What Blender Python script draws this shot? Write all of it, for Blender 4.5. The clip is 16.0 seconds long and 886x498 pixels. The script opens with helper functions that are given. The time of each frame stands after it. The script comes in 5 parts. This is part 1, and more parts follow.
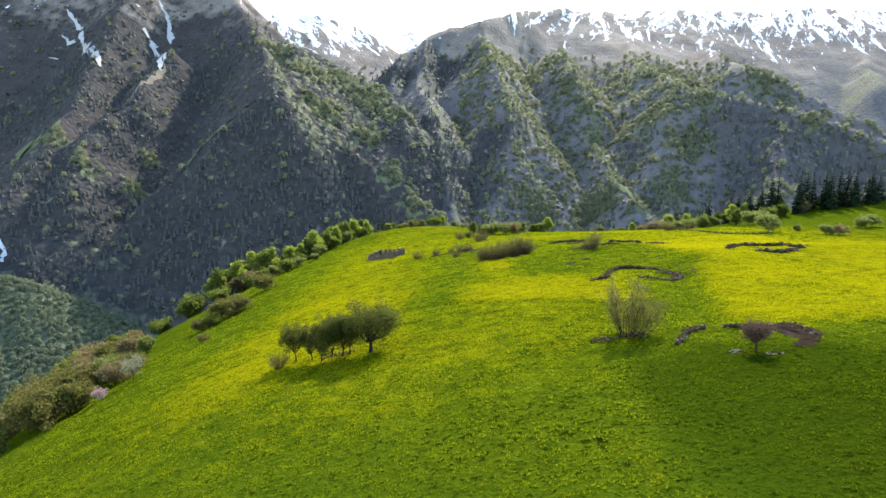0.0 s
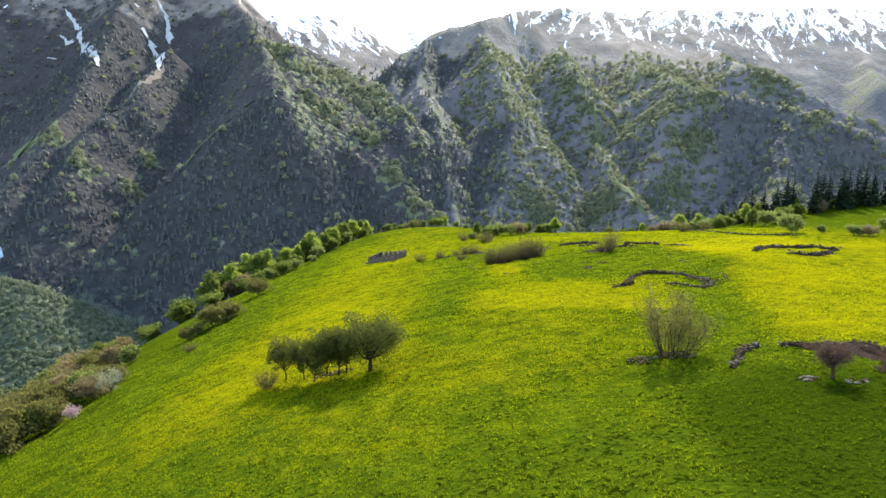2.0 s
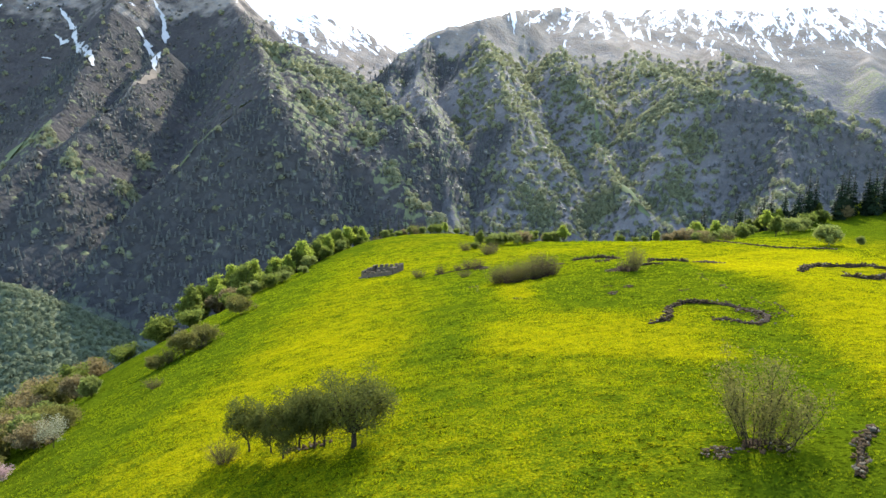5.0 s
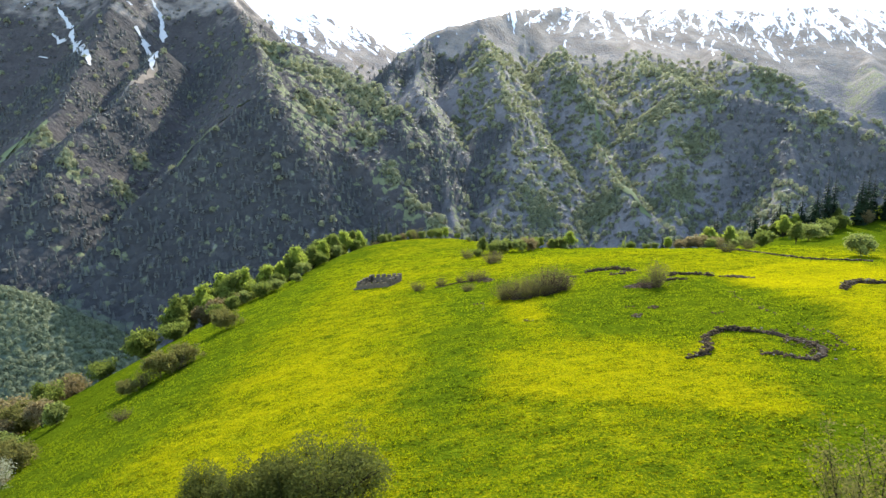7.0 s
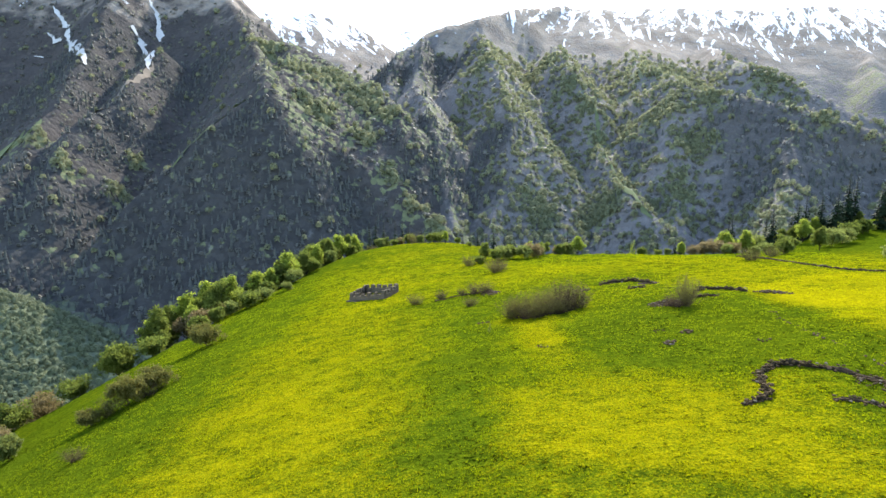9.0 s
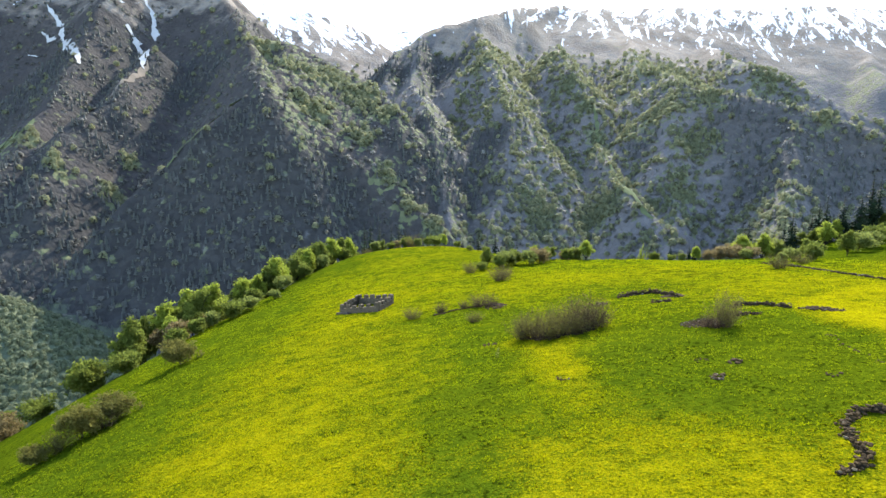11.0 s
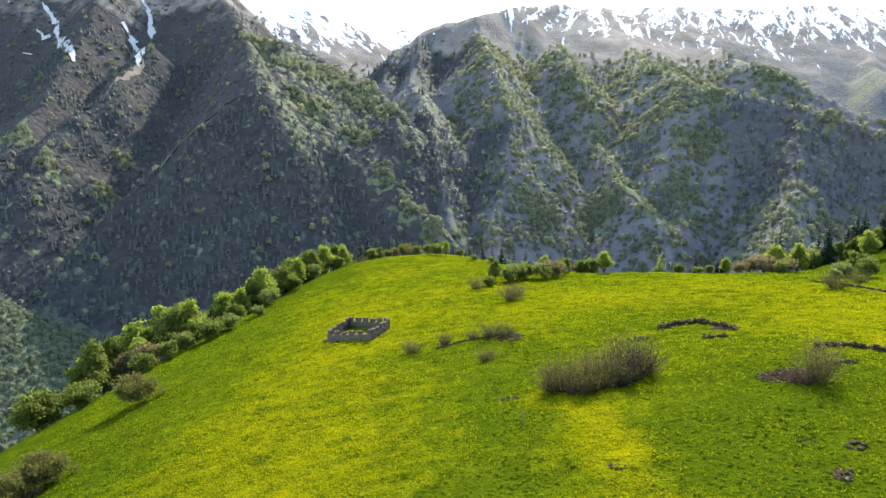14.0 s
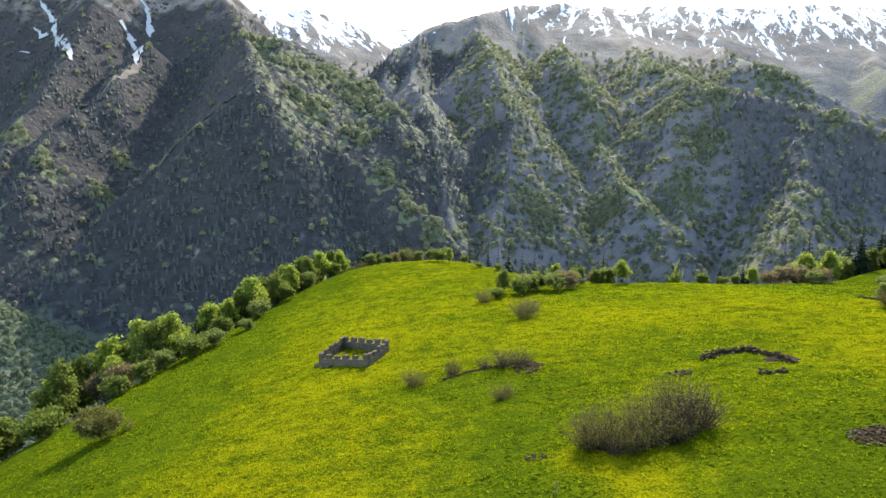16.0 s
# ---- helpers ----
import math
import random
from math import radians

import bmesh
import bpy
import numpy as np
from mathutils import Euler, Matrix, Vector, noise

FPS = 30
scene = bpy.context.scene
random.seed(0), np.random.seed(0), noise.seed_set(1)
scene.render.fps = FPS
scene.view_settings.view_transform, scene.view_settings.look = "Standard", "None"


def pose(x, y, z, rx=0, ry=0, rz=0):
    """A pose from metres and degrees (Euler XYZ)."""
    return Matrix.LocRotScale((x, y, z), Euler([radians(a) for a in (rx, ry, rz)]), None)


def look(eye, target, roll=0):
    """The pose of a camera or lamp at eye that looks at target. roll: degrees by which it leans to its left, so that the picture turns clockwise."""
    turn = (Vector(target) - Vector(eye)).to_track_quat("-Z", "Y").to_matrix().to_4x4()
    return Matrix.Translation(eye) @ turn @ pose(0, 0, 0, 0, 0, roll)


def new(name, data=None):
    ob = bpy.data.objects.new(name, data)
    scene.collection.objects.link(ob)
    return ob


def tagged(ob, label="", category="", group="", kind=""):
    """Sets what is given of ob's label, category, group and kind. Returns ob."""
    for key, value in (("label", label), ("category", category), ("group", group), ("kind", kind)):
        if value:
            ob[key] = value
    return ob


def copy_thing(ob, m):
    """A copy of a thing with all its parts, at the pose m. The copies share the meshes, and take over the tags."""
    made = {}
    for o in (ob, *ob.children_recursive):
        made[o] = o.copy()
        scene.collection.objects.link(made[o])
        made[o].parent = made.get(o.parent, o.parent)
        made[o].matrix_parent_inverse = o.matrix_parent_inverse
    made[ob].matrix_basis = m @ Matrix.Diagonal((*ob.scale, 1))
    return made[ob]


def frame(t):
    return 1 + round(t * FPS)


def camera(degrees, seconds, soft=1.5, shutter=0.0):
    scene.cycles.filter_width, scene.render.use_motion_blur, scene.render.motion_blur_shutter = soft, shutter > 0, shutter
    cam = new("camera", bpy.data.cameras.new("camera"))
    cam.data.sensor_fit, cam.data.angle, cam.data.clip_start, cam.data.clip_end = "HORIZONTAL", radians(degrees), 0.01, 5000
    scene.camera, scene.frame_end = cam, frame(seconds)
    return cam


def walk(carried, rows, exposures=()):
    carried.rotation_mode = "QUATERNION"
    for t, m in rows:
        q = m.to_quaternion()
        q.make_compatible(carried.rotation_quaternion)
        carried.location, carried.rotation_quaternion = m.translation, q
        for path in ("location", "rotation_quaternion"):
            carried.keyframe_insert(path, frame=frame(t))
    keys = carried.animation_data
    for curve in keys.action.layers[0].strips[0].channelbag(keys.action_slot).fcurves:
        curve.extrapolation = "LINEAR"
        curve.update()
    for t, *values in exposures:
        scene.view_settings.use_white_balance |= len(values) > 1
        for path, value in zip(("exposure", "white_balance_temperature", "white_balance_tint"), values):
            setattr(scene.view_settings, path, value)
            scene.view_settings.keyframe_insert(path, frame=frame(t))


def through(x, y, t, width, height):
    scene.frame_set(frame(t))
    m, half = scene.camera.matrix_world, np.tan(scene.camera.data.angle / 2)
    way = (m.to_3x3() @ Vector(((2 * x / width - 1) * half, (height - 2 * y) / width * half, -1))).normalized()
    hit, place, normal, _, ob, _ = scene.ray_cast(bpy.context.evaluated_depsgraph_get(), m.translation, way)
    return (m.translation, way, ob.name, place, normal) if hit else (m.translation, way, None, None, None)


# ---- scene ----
cam = camera(72.0, 16.0, soft=1.5)
# seconds, place in metres, then yaw, pitch and roll in degrees
PATH = [
    (0, 0.00, 0.00, 40.00, -0.00, -9.60, 0.04),
    (0.5, -0.22, 2.09, 39.74, 0.02, -9.59, 0.03),
    (1, -0.45, 4.22, 39.49, 0.02, -9.58, 0.01),
    (1.5, -0.73, 6.36, 39.24, 0.01, -9.57, 0.00),
    (2, -0.97, 8.61, 39.00, 0.00, -9.56, -0.01),
    (2.5, -1.12, 10.90, 38.93, -0.04, -9.58, -0.03),
    (3, -1.18, 13.27, 39.12, -0.07, -9.58, -0.05),
    (3.5, -1.27, 15.62, 39.44, -0.10, -9.59, -0.07),
    (4, -1.33, 18.09, 39.62, -0.09, -9.59, -0.08),
    (6.5, -1.64, 30.59, 40.33, -0.18, -9.56, -0.03),
    (7, -1.77, 33.29, 40.38, -0.18, -9.57, -0.02),
    (7.5, -1.80, 36.12, 40.38, -0.16, -9.56, -0.02),
    (8, -1.83, 38.85, 40.43, -0.17, -9.56, -0.02),
    (8.5, -1.93, 41.60, 40.40, -0.21, -9.56, -0.03),
    (9, -2.02, 44.38, 40.35, -0.29, -9.57, -0.04),
    (11.5, -2.48, 58.77, 39.69, -0.52, -9.55, -0.04),
    (12, -2.67, 61.33, 39.76, -0.52, -9.56, -0.02),
    (12.5, -2.63, 64.15, 39.85, -0.53, -9.57, -0.00),
    (13, -2.76, 66.96, 39.92, -0.55, -9.57, 0.01),
    (13.5, -2.84, 69.85, 39.95, -0.60, -9.59, 0.03),
    (14, -3.03, 72.69, 39.94, -0.61, -9.60, 0.05),
    (14.5, -3.20, 75.58, 39.90, -0.60, -9.61, 0.07),
    (15, -3.38, 78.54, 39.93, -0.61, -9.62, 0.09),
    (15.5, -3.56, 81.38, 39.99, -0.61, -9.63, 0.11),
    (16, -3.79, 84.47, 39.97, -0.61, -9.64, 0.11),
]
walk(cam, [(t, pose(x, y, z, 90 + pitch, 0, yaw) @ pose(0, 0, 0, 0, 0, roll)) for t, x, y, z, yaw, pitch, roll in PATH],
     exposures=((0, 1.1), (2, 1.18), (4, 1.27), (8, 1.29), (12, 1.26), (14, 1.18), (16, 1.1)))

# ---- sun, sky, exposure ----
SUN_AZ, SUN_EL = 17.0, 37.0   # degrees right of the heading, degrees above the horizon
world = bpy.data.worlds.new("sky")
scene.world = world
world.use_nodes = True
wn = world.node_tree.nodes
sky = wn.new("ShaderNodeTexSky")
sky.sky_type, sky.sun_disc = "NISHITA", False
sky.sun_elevation, sky.sun_rotation = radians(SUN_EL), radians(SUN_AZ)
sky.air_density, sky.dust_density, sky.ozone_density = 1.3, 2.5, 1.5
sky.altitude = 1600
world.node_tree.links.new(sky.outputs[0], wn["Background"].inputs[0])
wn["Background"].inputs[1].default_value = 0.3
sun = new("sun", bpy.data.lights.new("sun", "SUN"))
sun.data.energy, sun.data.angle, sun.data.color = 5.0, radians(0.6), (1.0, 0.95, 0.84)
az, el = radians(SUN_AZ), radians(SUN_EL)
SUN_DIR = Vector((math.sin(az) * math.cos(el), math.cos(az) * math.cos(el), math.sin(el)))
sun.matrix_world = look(SUN_DIR * 500, (0, 0, 0))


# ---- materials ----
def material(name):
    m = bpy.data.materials.new(name)
    m.use_nodes = True
    nt = m.node_tree
    return m, nt, nt.nodes["Principled BSDF"]


def noise_node(nt, scale, detail=4.0, rough=0.55, stretch=None):
    geo = nt.nodes.new("ShaderNodeNewGeometry")
    n = nt.nodes.new("ShaderNodeTexNoise")
    n.inputs["Scale"].default_value = scale
    n.inputs["Detail"].default_value = detail
    n.inputs["Roughness"].default_value = rough
    if stretch:
        mp = nt.nodes.new("ShaderNodeMapping")
        mp.inputs["Scale"].default_value = stretch
        nt.links.new(geo.outputs["Position"], mp.inputs["Vector"])
        nt.links.new(mp.outputs[0], n.inputs["Vector"])
    else:
        nt.links.new(geo.outputs["Position"], n.inputs["Vector"])
    return n.outputs["Fac"]


def ramp(nt, source, low, high, a=0.0, b=1.0):
    r = nt.nodes.new("ShaderNodeMapRange")
    r.inputs["From Min"].default_value, r.inputs["From Max"].default_value = low, high
    r.inputs["To Min"].default_value, r.inputs["To Max"].default_value = a, b
    nt.links.new(source, r.inputs["Value"])
    return r.outputs["Result"]


def arith(nt, op, a, b=0.0):
    n = nt.nodes.new("ShaderNodeMath")
    n.operation = op
    for i, v in enumerate((a, b)):
        if isinstance(v, (int, float)):
            n.inputs[i].default_value = v
        else:
            nt.links.new(v, n.inputs[i])
    return n.outputs[0]


def blend(nt, fac, a, b):
    n = nt.nodes.new("ShaderNodeMix")
    n.data_type = "RGBA"
    if isinstance(fac, (int, float)):
        n.inputs[0].default_value = fac
    else:
        nt.links.new(fac, n.inputs[0])
    for i, v in ((6, a), (7, b)):
        if isinstance(v, tuple):
            n.inputs[i].default_value = (*v, 1.0)
        else:
            nt.links.new(v, n.inputs[i])
    return n.outputs[2]


def bump(nt, bsdf, source, strength, distance):
    n = nt.nodes.new("ShaderNodeBump")
    n.inputs["Strength"].default_value, n.inputs["Distance"].default_value = strength, distance
    nt.links.new(source, n.inputs["Height"])
    nt.links.new(n.outputs[0], bsdf.inputs["Normal"])


def island(nt):
    return nt.nodes.new("ShaderNodeNewGeometry").outputs["Random Per Island"]


def thing_random(nt):
    return nt.nodes.new("ShaderNodeObjectInfo").outputs["Random"]


def leafy(name, dark, light, through=0.45, tint=None, rough=0.7, gloss=0.04, far=False):
    """Leaves: varied between two greens from leaf to leaf and from plant to plant, and letting light through."""
    m, nt, b = material(name)
    if far:
        f = arith(nt, "ADD", arith(nt, "MULTIPLY", island(nt), 0.15), ramp(nt, noise_node(nt, 0.07, 3.0, 0.6), 0.28, 0.72, 0.0, 0.85))
    else:
        f = arith(nt, "ADD", arith(nt, "MULTIPLY", island(nt), 0.6), arith(nt, "MULTIPLY", thing_random(nt), 0.4))
    col = blend(nt, f, dark, light)
    nt.links.new(col, b.inputs["Base Color"])
    b.inputs["Roughness"].default_value = rough
    b.inputs["Specular IOR Level"].default_value = gloss
    t = nt.nodes.new("ShaderNodeBsdfTranslucent")
    tc = blend(nt, 0.6, col, tint or tuple(min(1.0, c * 1.7) for c in light))
    nt.links.new(tc, t.inputs["Color"])
    mix = nt.nodes.new("ShaderNodeMixShader")
    mix.inputs[0].default_value = through
    nt.links.new(b.outputs[0], mix.inputs[1])
    nt.links.new(t.outputs[0], mix.inputs[2])
    nt.links.new(mix.outputs[0], nt.nodes["Material Output"].inputs["Surface"])
    return m


def mottled(name, a, b_, scale, rough=0.85, bump_scale=None, strength=0.5, distance=0.02, per="thing"):
    m, nt, b = material(name)
    f = ramp(nt, noise_node(nt, scale), 0.3, 0.7)
    r = thing_random(nt) if per == "thing" else island(nt)
    f = arith(nt, "ADD", arith(nt, "MULTIPLY", f, 0.6), arith(nt, "MULTIPLY", r, 0.4))
    nt.links.new(blend(nt, f, a, b_), b.inputs["Base Color"])
    b.inputs["Roughness"].default_value = rough
    b.inputs["Specular IOR Level"].default_value = 0.05
    if bump_scale:
        bump(nt, b, noise_node(nt, bump_scale, 5.0, 0.65), strength, distance)
    return m


def meadow_material():
    m, nt, b = material("meadow_grass")
    at = nt.nodes.new("ShaderNodeAttribute")
    at.attribute_name = "flowers"
    fine = noise_node(nt, 2.6, 6.0, 0.7)
    mid = noise_node(nt, 0.42, 5.0, 0.6)
    streak = noise_node(nt, 0.5, 4.0, 0.6, (0.6, 1.25, 1.0))
    big = noise_node(nt, 0.05, 3.0, 0.5)
    green = blend(nt, ramp(nt, mid, 0.32, 0.68), (0.055, 0.077, 0.003), (0.1, 0.134, 0.004))
    green = blend(nt, ramp(nt, at.outputs["Fac"], 0.02, 0.4, 0.6, 0.0), green, (0.075, 0.1, 0.004))
    # below zero the attribute darkens the green: cloud shade put into the colour
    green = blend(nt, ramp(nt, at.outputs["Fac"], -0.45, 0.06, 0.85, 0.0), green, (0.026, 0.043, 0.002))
    green = blend(nt, ramp(nt, big, 0.35, 0.65, 0.0, 0.5), green, (0.05, 0.085, 0.004))
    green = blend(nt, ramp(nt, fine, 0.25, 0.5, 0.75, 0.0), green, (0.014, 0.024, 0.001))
    clump = noise_node(nt, 1.1, 5.0, 0.72)
    lump = noise_node(nt, 2.1, 3.0, 0.6)
    rough = ramp(nt, noise_node(nt, 0.11, 3.0, 0.6), 0.35, 0.65, 0.02, -0.06)
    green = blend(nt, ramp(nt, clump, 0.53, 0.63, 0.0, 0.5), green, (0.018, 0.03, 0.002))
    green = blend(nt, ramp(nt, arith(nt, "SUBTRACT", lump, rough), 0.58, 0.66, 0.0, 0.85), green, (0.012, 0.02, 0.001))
    amount = arith(nt, "ADD", at.outputs["Fac"], ramp(nt, streak, 0.3, 0.7, -0.12, 0.12))
    amount = arith(nt, "ADD", amount, ramp(nt, mid, 0.3, 0.7, -0.13, 0.13))
    speck = arith(nt, "ADD", ramp(nt, noise_node(nt, 5.5, 3.0, 0.7), 0.3, 0.7), arith(nt, "MULTIPLY", amount, 1.4))
    yellow = arith(nt, "MULTIPLY", ramp(nt, speck, 0.95, 1.75, 0.0, 0.88), ramp(nt, clump, 0.55, 0.66, 1.0, 0.35))
    nt.links.new(blend(nt, yellow, green, (0.31, 0.265, 0.003)), b.inputs["Base Color"])
    b.inputs["Roughness"].default_value = 1.0
    b.inputs["Specular IOR Level"].default_value = 0.0
    h = arith(nt, "ADD", arith(nt, "MULTIPLY", clump, 0.9), arith(nt, "MULTIPLY", fine, 0.6))
    bump(nt, b, arith(nt, "ADD", h, arith(nt, "MULTIPLY", lump, 0.5)), 1.0, 0.8)
    return m


def blade_material():
    m, nt, b = material("grass_blades")
    at = nt.nodes.new("ShaderNodeAttribute")
    at.attribute_name = "flowers"
    r = island(nt)
    lush = blend(nt, r, (0.15, 0.178, 0.005), (0.215, 0.25, 0.008))
    green = blend(nt, r, (0.15, 0.195, 0.003), (0.22, 0.27, 0.004))
    green = blend(nt, ramp(nt, at.outputs["Fac"], 0.02, 0.4), lush, green)
    # the same painted cloud shade on the blades
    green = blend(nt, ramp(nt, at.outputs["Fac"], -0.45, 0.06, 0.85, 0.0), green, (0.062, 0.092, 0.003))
    pick = arith(nt, "ADD", ramp(nt, at.outputs["Fac"], 0.1, 0.9, 0.0, 0.75), ramp(nt, r, 0.0, 1.0, -0.12, 0.18))
    pick = arith(nt, "MULTIPLY", ramp(nt, pick, 0.0, 1.0), ramp(nt, at.outputs["Fac"], 0.15, 0.5))
    col = blend(nt, pick, green, (0.43, 0.375, 0.003))
    nt.links.new(col, b.inputs["Base Color"])
    b.inputs["Roughness"].default_value = 0.8
    b.inputs["Specular IOR Level"].default_value = 0.0
    t = nt.nodes.new("ShaderNodeBsdfTranslucent")
    nt.links.new(col, t.inputs["Color"])
    mix = nt.nodes.new("ShaderNodeMixShader")
    mix.inputs[0].default_value = 0.65
    nt.links.new(b.outputs[0], mix.inputs[1])
    nt.links.new(t.outputs[0], mix.inputs[2])
    nt.links.new(mix.outputs[0], nt.nodes["Material Output"].inputs["Surface"])
    return m


def gully_noise(nt, turn, across):
    """Noise drawn out along a direction of the plan, turn degrees right of north, with gullies about so many metres apart."""
    geo = nt.nodes.new("ShaderNodeNewGeometry")
    a = radians(turn)
    parts = []
    for way, size in (((math.cos(a), -math.sin(a), 0.0), across), ((math.sin(a), math.cos(a), 0.0), across * 7), ((0.0, 0.0, 1.0), across * 5)):
        d = nt.nodes.new("ShaderNodeVectorMath")
        d.operation = "DOT_PRODUCT"
        d.inputs[1].default_value = [c / size for c in way]
        nt.links.new(geo.outputs["Position"], d.inputs[0])
        parts.append(d.outputs["Value"])
    join = nt.nodes.new("ShaderNodeCombineXYZ")
    for k, v in enumerate(parts):
        nt.links.new(v, join.inputs[k])
    n = nt.nodes.new("ShaderNodeTexNoise")
    for key, v in (("Scale", 1.0), ("Detail", 6.0), ("Roughness", 0.62), ("Distortion", 0.5)):
        n.inputs[key].default_value = v
    nt.links.new(join.outputs[0], n.inputs["Vector"])
    return n.outputs["Fac"]


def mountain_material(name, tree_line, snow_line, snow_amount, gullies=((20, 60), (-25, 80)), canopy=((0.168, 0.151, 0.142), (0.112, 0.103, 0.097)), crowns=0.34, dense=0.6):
    """Forest floor below, brown alpine turf and grey rock above, snow in patches and gullies higher up; canopy and
    dense also hold haze and shade put into the colour.
    """
    m, nt, b = material(name)
    geo = nt.nodes.new("ShaderNodeNewGeometry")
    sep = nt.nodes.new("ShaderNodeSeparateXYZ")
    nt.links.new(geo.outputs["Position"], sep.inputs[0])
    z = sep.outputs["Z"]
    sepn = nt.nodes.new("ShaderNodeSeparateXYZ")
    nt.links.new(geo.outputs["Normal"], sepn.inputs[0])
    n1 = noise_node(nt, 0.012, 6.0, 0.62)
    n2 = noise_node(nt, 0.05, 6.0, 0.65)
    streaks = [gully_noise(nt, turn, across) for turn, across in gullies]
    n3 = streaks[0]
    for other in streaks[1:]:
        n3 = arith(nt, "MAXIMUM", n3, other)
    zone = {}
    for key in ("conifers", "fresh"):
        at = nt.nodes.new("ShaderNodeAttribute")
        at.attribute_name = key
        zone[key] = arith(nt, "ADD", at.outputs["Fac"], ramp(nt, n2, 0.3, 0.7, -0.2, 0.2))
    # one cell for each crown of the closed canopy
    cells = nt.nodes.new("ShaderNodeTexVoronoi")
    cells.inputs["Scale"].default_value = 0.13
    warp = nt.nodes.new("ShaderNodeVectorMath")
    warp.operation = "MULTIPLY"
    warp.inputs[1].default_value = (1.0, 1.0, 0.75)
    nt.links.new(geo.outputs["Position"], warp.inputs[0])
    nt.links.new(warp.outputs[0], cells.inputs["Vector"])
    tone = nt.nodes.new("ShaderNodeSeparateColor")
    nt.links.new(cells.outputs["Color"], tone.inputs[0])
    dome = arith(nt, "SUBTRACT", 1.0, arith(nt, "POWER", cells.outputs["Distance"], 1.6))
    # each mountain's haze and shade are put into these canopy tones
    pale, dull = canopy
    mixed = arith(nt, "ADD", arith(nt, "MULTIPLY", tone.outputs[0], 0.5), ramp(nt, n1, 0.35, 0.65, 0.0, 0.5))
    forest = blend(nt, mixed, dull, pale)
    # dark zones also paint shade on the faces; dense weakens it for haze
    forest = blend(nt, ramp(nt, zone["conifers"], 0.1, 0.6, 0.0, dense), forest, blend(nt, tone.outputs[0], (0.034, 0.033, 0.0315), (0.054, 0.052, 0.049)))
    # green cells also paint the sunlight on the flanks
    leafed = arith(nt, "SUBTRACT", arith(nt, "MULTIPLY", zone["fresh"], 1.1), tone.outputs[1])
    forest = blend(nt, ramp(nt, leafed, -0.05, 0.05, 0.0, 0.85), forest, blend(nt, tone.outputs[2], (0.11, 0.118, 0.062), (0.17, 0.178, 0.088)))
    rock = blend(nt, ramp(nt, n2, 0.35, 0.65), (0.085, 0.082, 0.078), (0.16, 0.155, 0.148))
    forest = blend(nt, ramp(nt, arith(nt, "SUBTRACT", n2, arith(nt, "MULTIPLY", sepn.outputs["Z"], 0.28)), 0.42, 0.56, 0.0, 0.7), forest, rock)
    turf = blend(nt, ramp(nt, n1, 0.4, 0.6), (0.15, 0.12, 0.095), (0.24, 0.2, 0.16))
    turf = blend(nt, ramp(nt, n2, 0.5, 0.68), turf, rock)
    zz = arith(nt, "ADD", z, ramp(nt, n1, 0.25, 0.75, -110.0, 110.0))
    col = blend(nt, ramp(nt, zz, tree_line - 40, tree_line + 40), forest, turf)
    s = arith(nt, "ADD", ramp(nt, z, snow_line - 170, snow_line + 190, -0.6, 0.6 + snow_amount), ramp(nt, n3, 0.38, 0.74, -1.0, 1.0))
    s = arith(nt, "ADD", s, ramp(nt, n2, 0.3, 0.7, -0.25, 0.25))
    s = arith(nt, "MULTIPLY", s, ramp(nt, zz, snow_line - 190, snow_line - 120))
    snow = ramp(nt, s, 0.36, 0.5)
    nt.links.new(blend(nt, snow, col, (0.82, 0.84, 0.88)), b.inputs["Base Color"])
    b.inputs["Roughness"].default_value = 0.9
    b.inputs["Specular IOR Level"].default_value = 0.03
    bump(nt, b, arith(nt, "ADD", arith(nt, "ADD", n2, n3), arith(nt, "MULTIPLY", dome, crowns)), 0.6, 9.0)
    return m


MEADOW = meadow_material()
BLADES = blade_material()
BARK = mottled("bark", (0.016, 0.012, 0.008), (0.04, 0.031, 0.021), 5.0, 0.9, 14.0, 0.6, 0.03)
TWIG = mottled("twig_bark", (0.042, 0.027, 0.018), (0.092, 0.06, 0.04), 4.0, 0.9)
RED_TWIG = mottled("red_twig_bark", (0.03, 0.018, 0.013), (0.075, 0.044, 0.03), 4.0, 0.9)
STONE = mottled("field_stone", (0.036, 0.023, 0.01), (0.085, 0.055, 0.027), 3.0, 0.9, 9.0, 0.7, 0.05)
PALE_STONE = mottled("pale_lichen_stone", (0.085, 0.066, 0.04), (0.19, 0.155, 0.105), 4.0, 0.9, 10.0, 0.7, 0.05)
MASONRY = mottled("grey_masonry_stone", (0.06, 0.046, 0.03), (0.13, 0.102, 0.07), 2.4, 0.9, 8.0, 0.7, 0.04)
SOIL_AND_SHADE = mottled("bare_soil_and_shade", (0.012, 0.007, 0.0035), (0.03, 0.018, 0.009), 1.5, 0.95, 6.0, 0.6, 0.05)
LEAF_DARK = leafy("dull_olive_leaves", (0.036, 0.04, 0.008), (0.078, 0.084, 0.017), 0.42)
LEAF_MID = leafy("mid_green_leaves", (0.058, 0.074, 0.012), (0.12, 0.142, 0.026), 0.5)
LEAF_OLIVE = leafy("olive_brown_spring_leaves", (0.06, 0.056, 0.014), (0.13, 0.12, 0.03), 0.42)
LEAF_BRIGHT = leafy("fresh_spring_leaves", (0.125, 0.155, 0.02), (0.22, 0.255, 0.036), 0.55)
LEAF_GREY = leafy("grey_green_willow_leaves", (0.075, 0.092, 0.022), (0.15, 0.17, 0.042), 0.5)
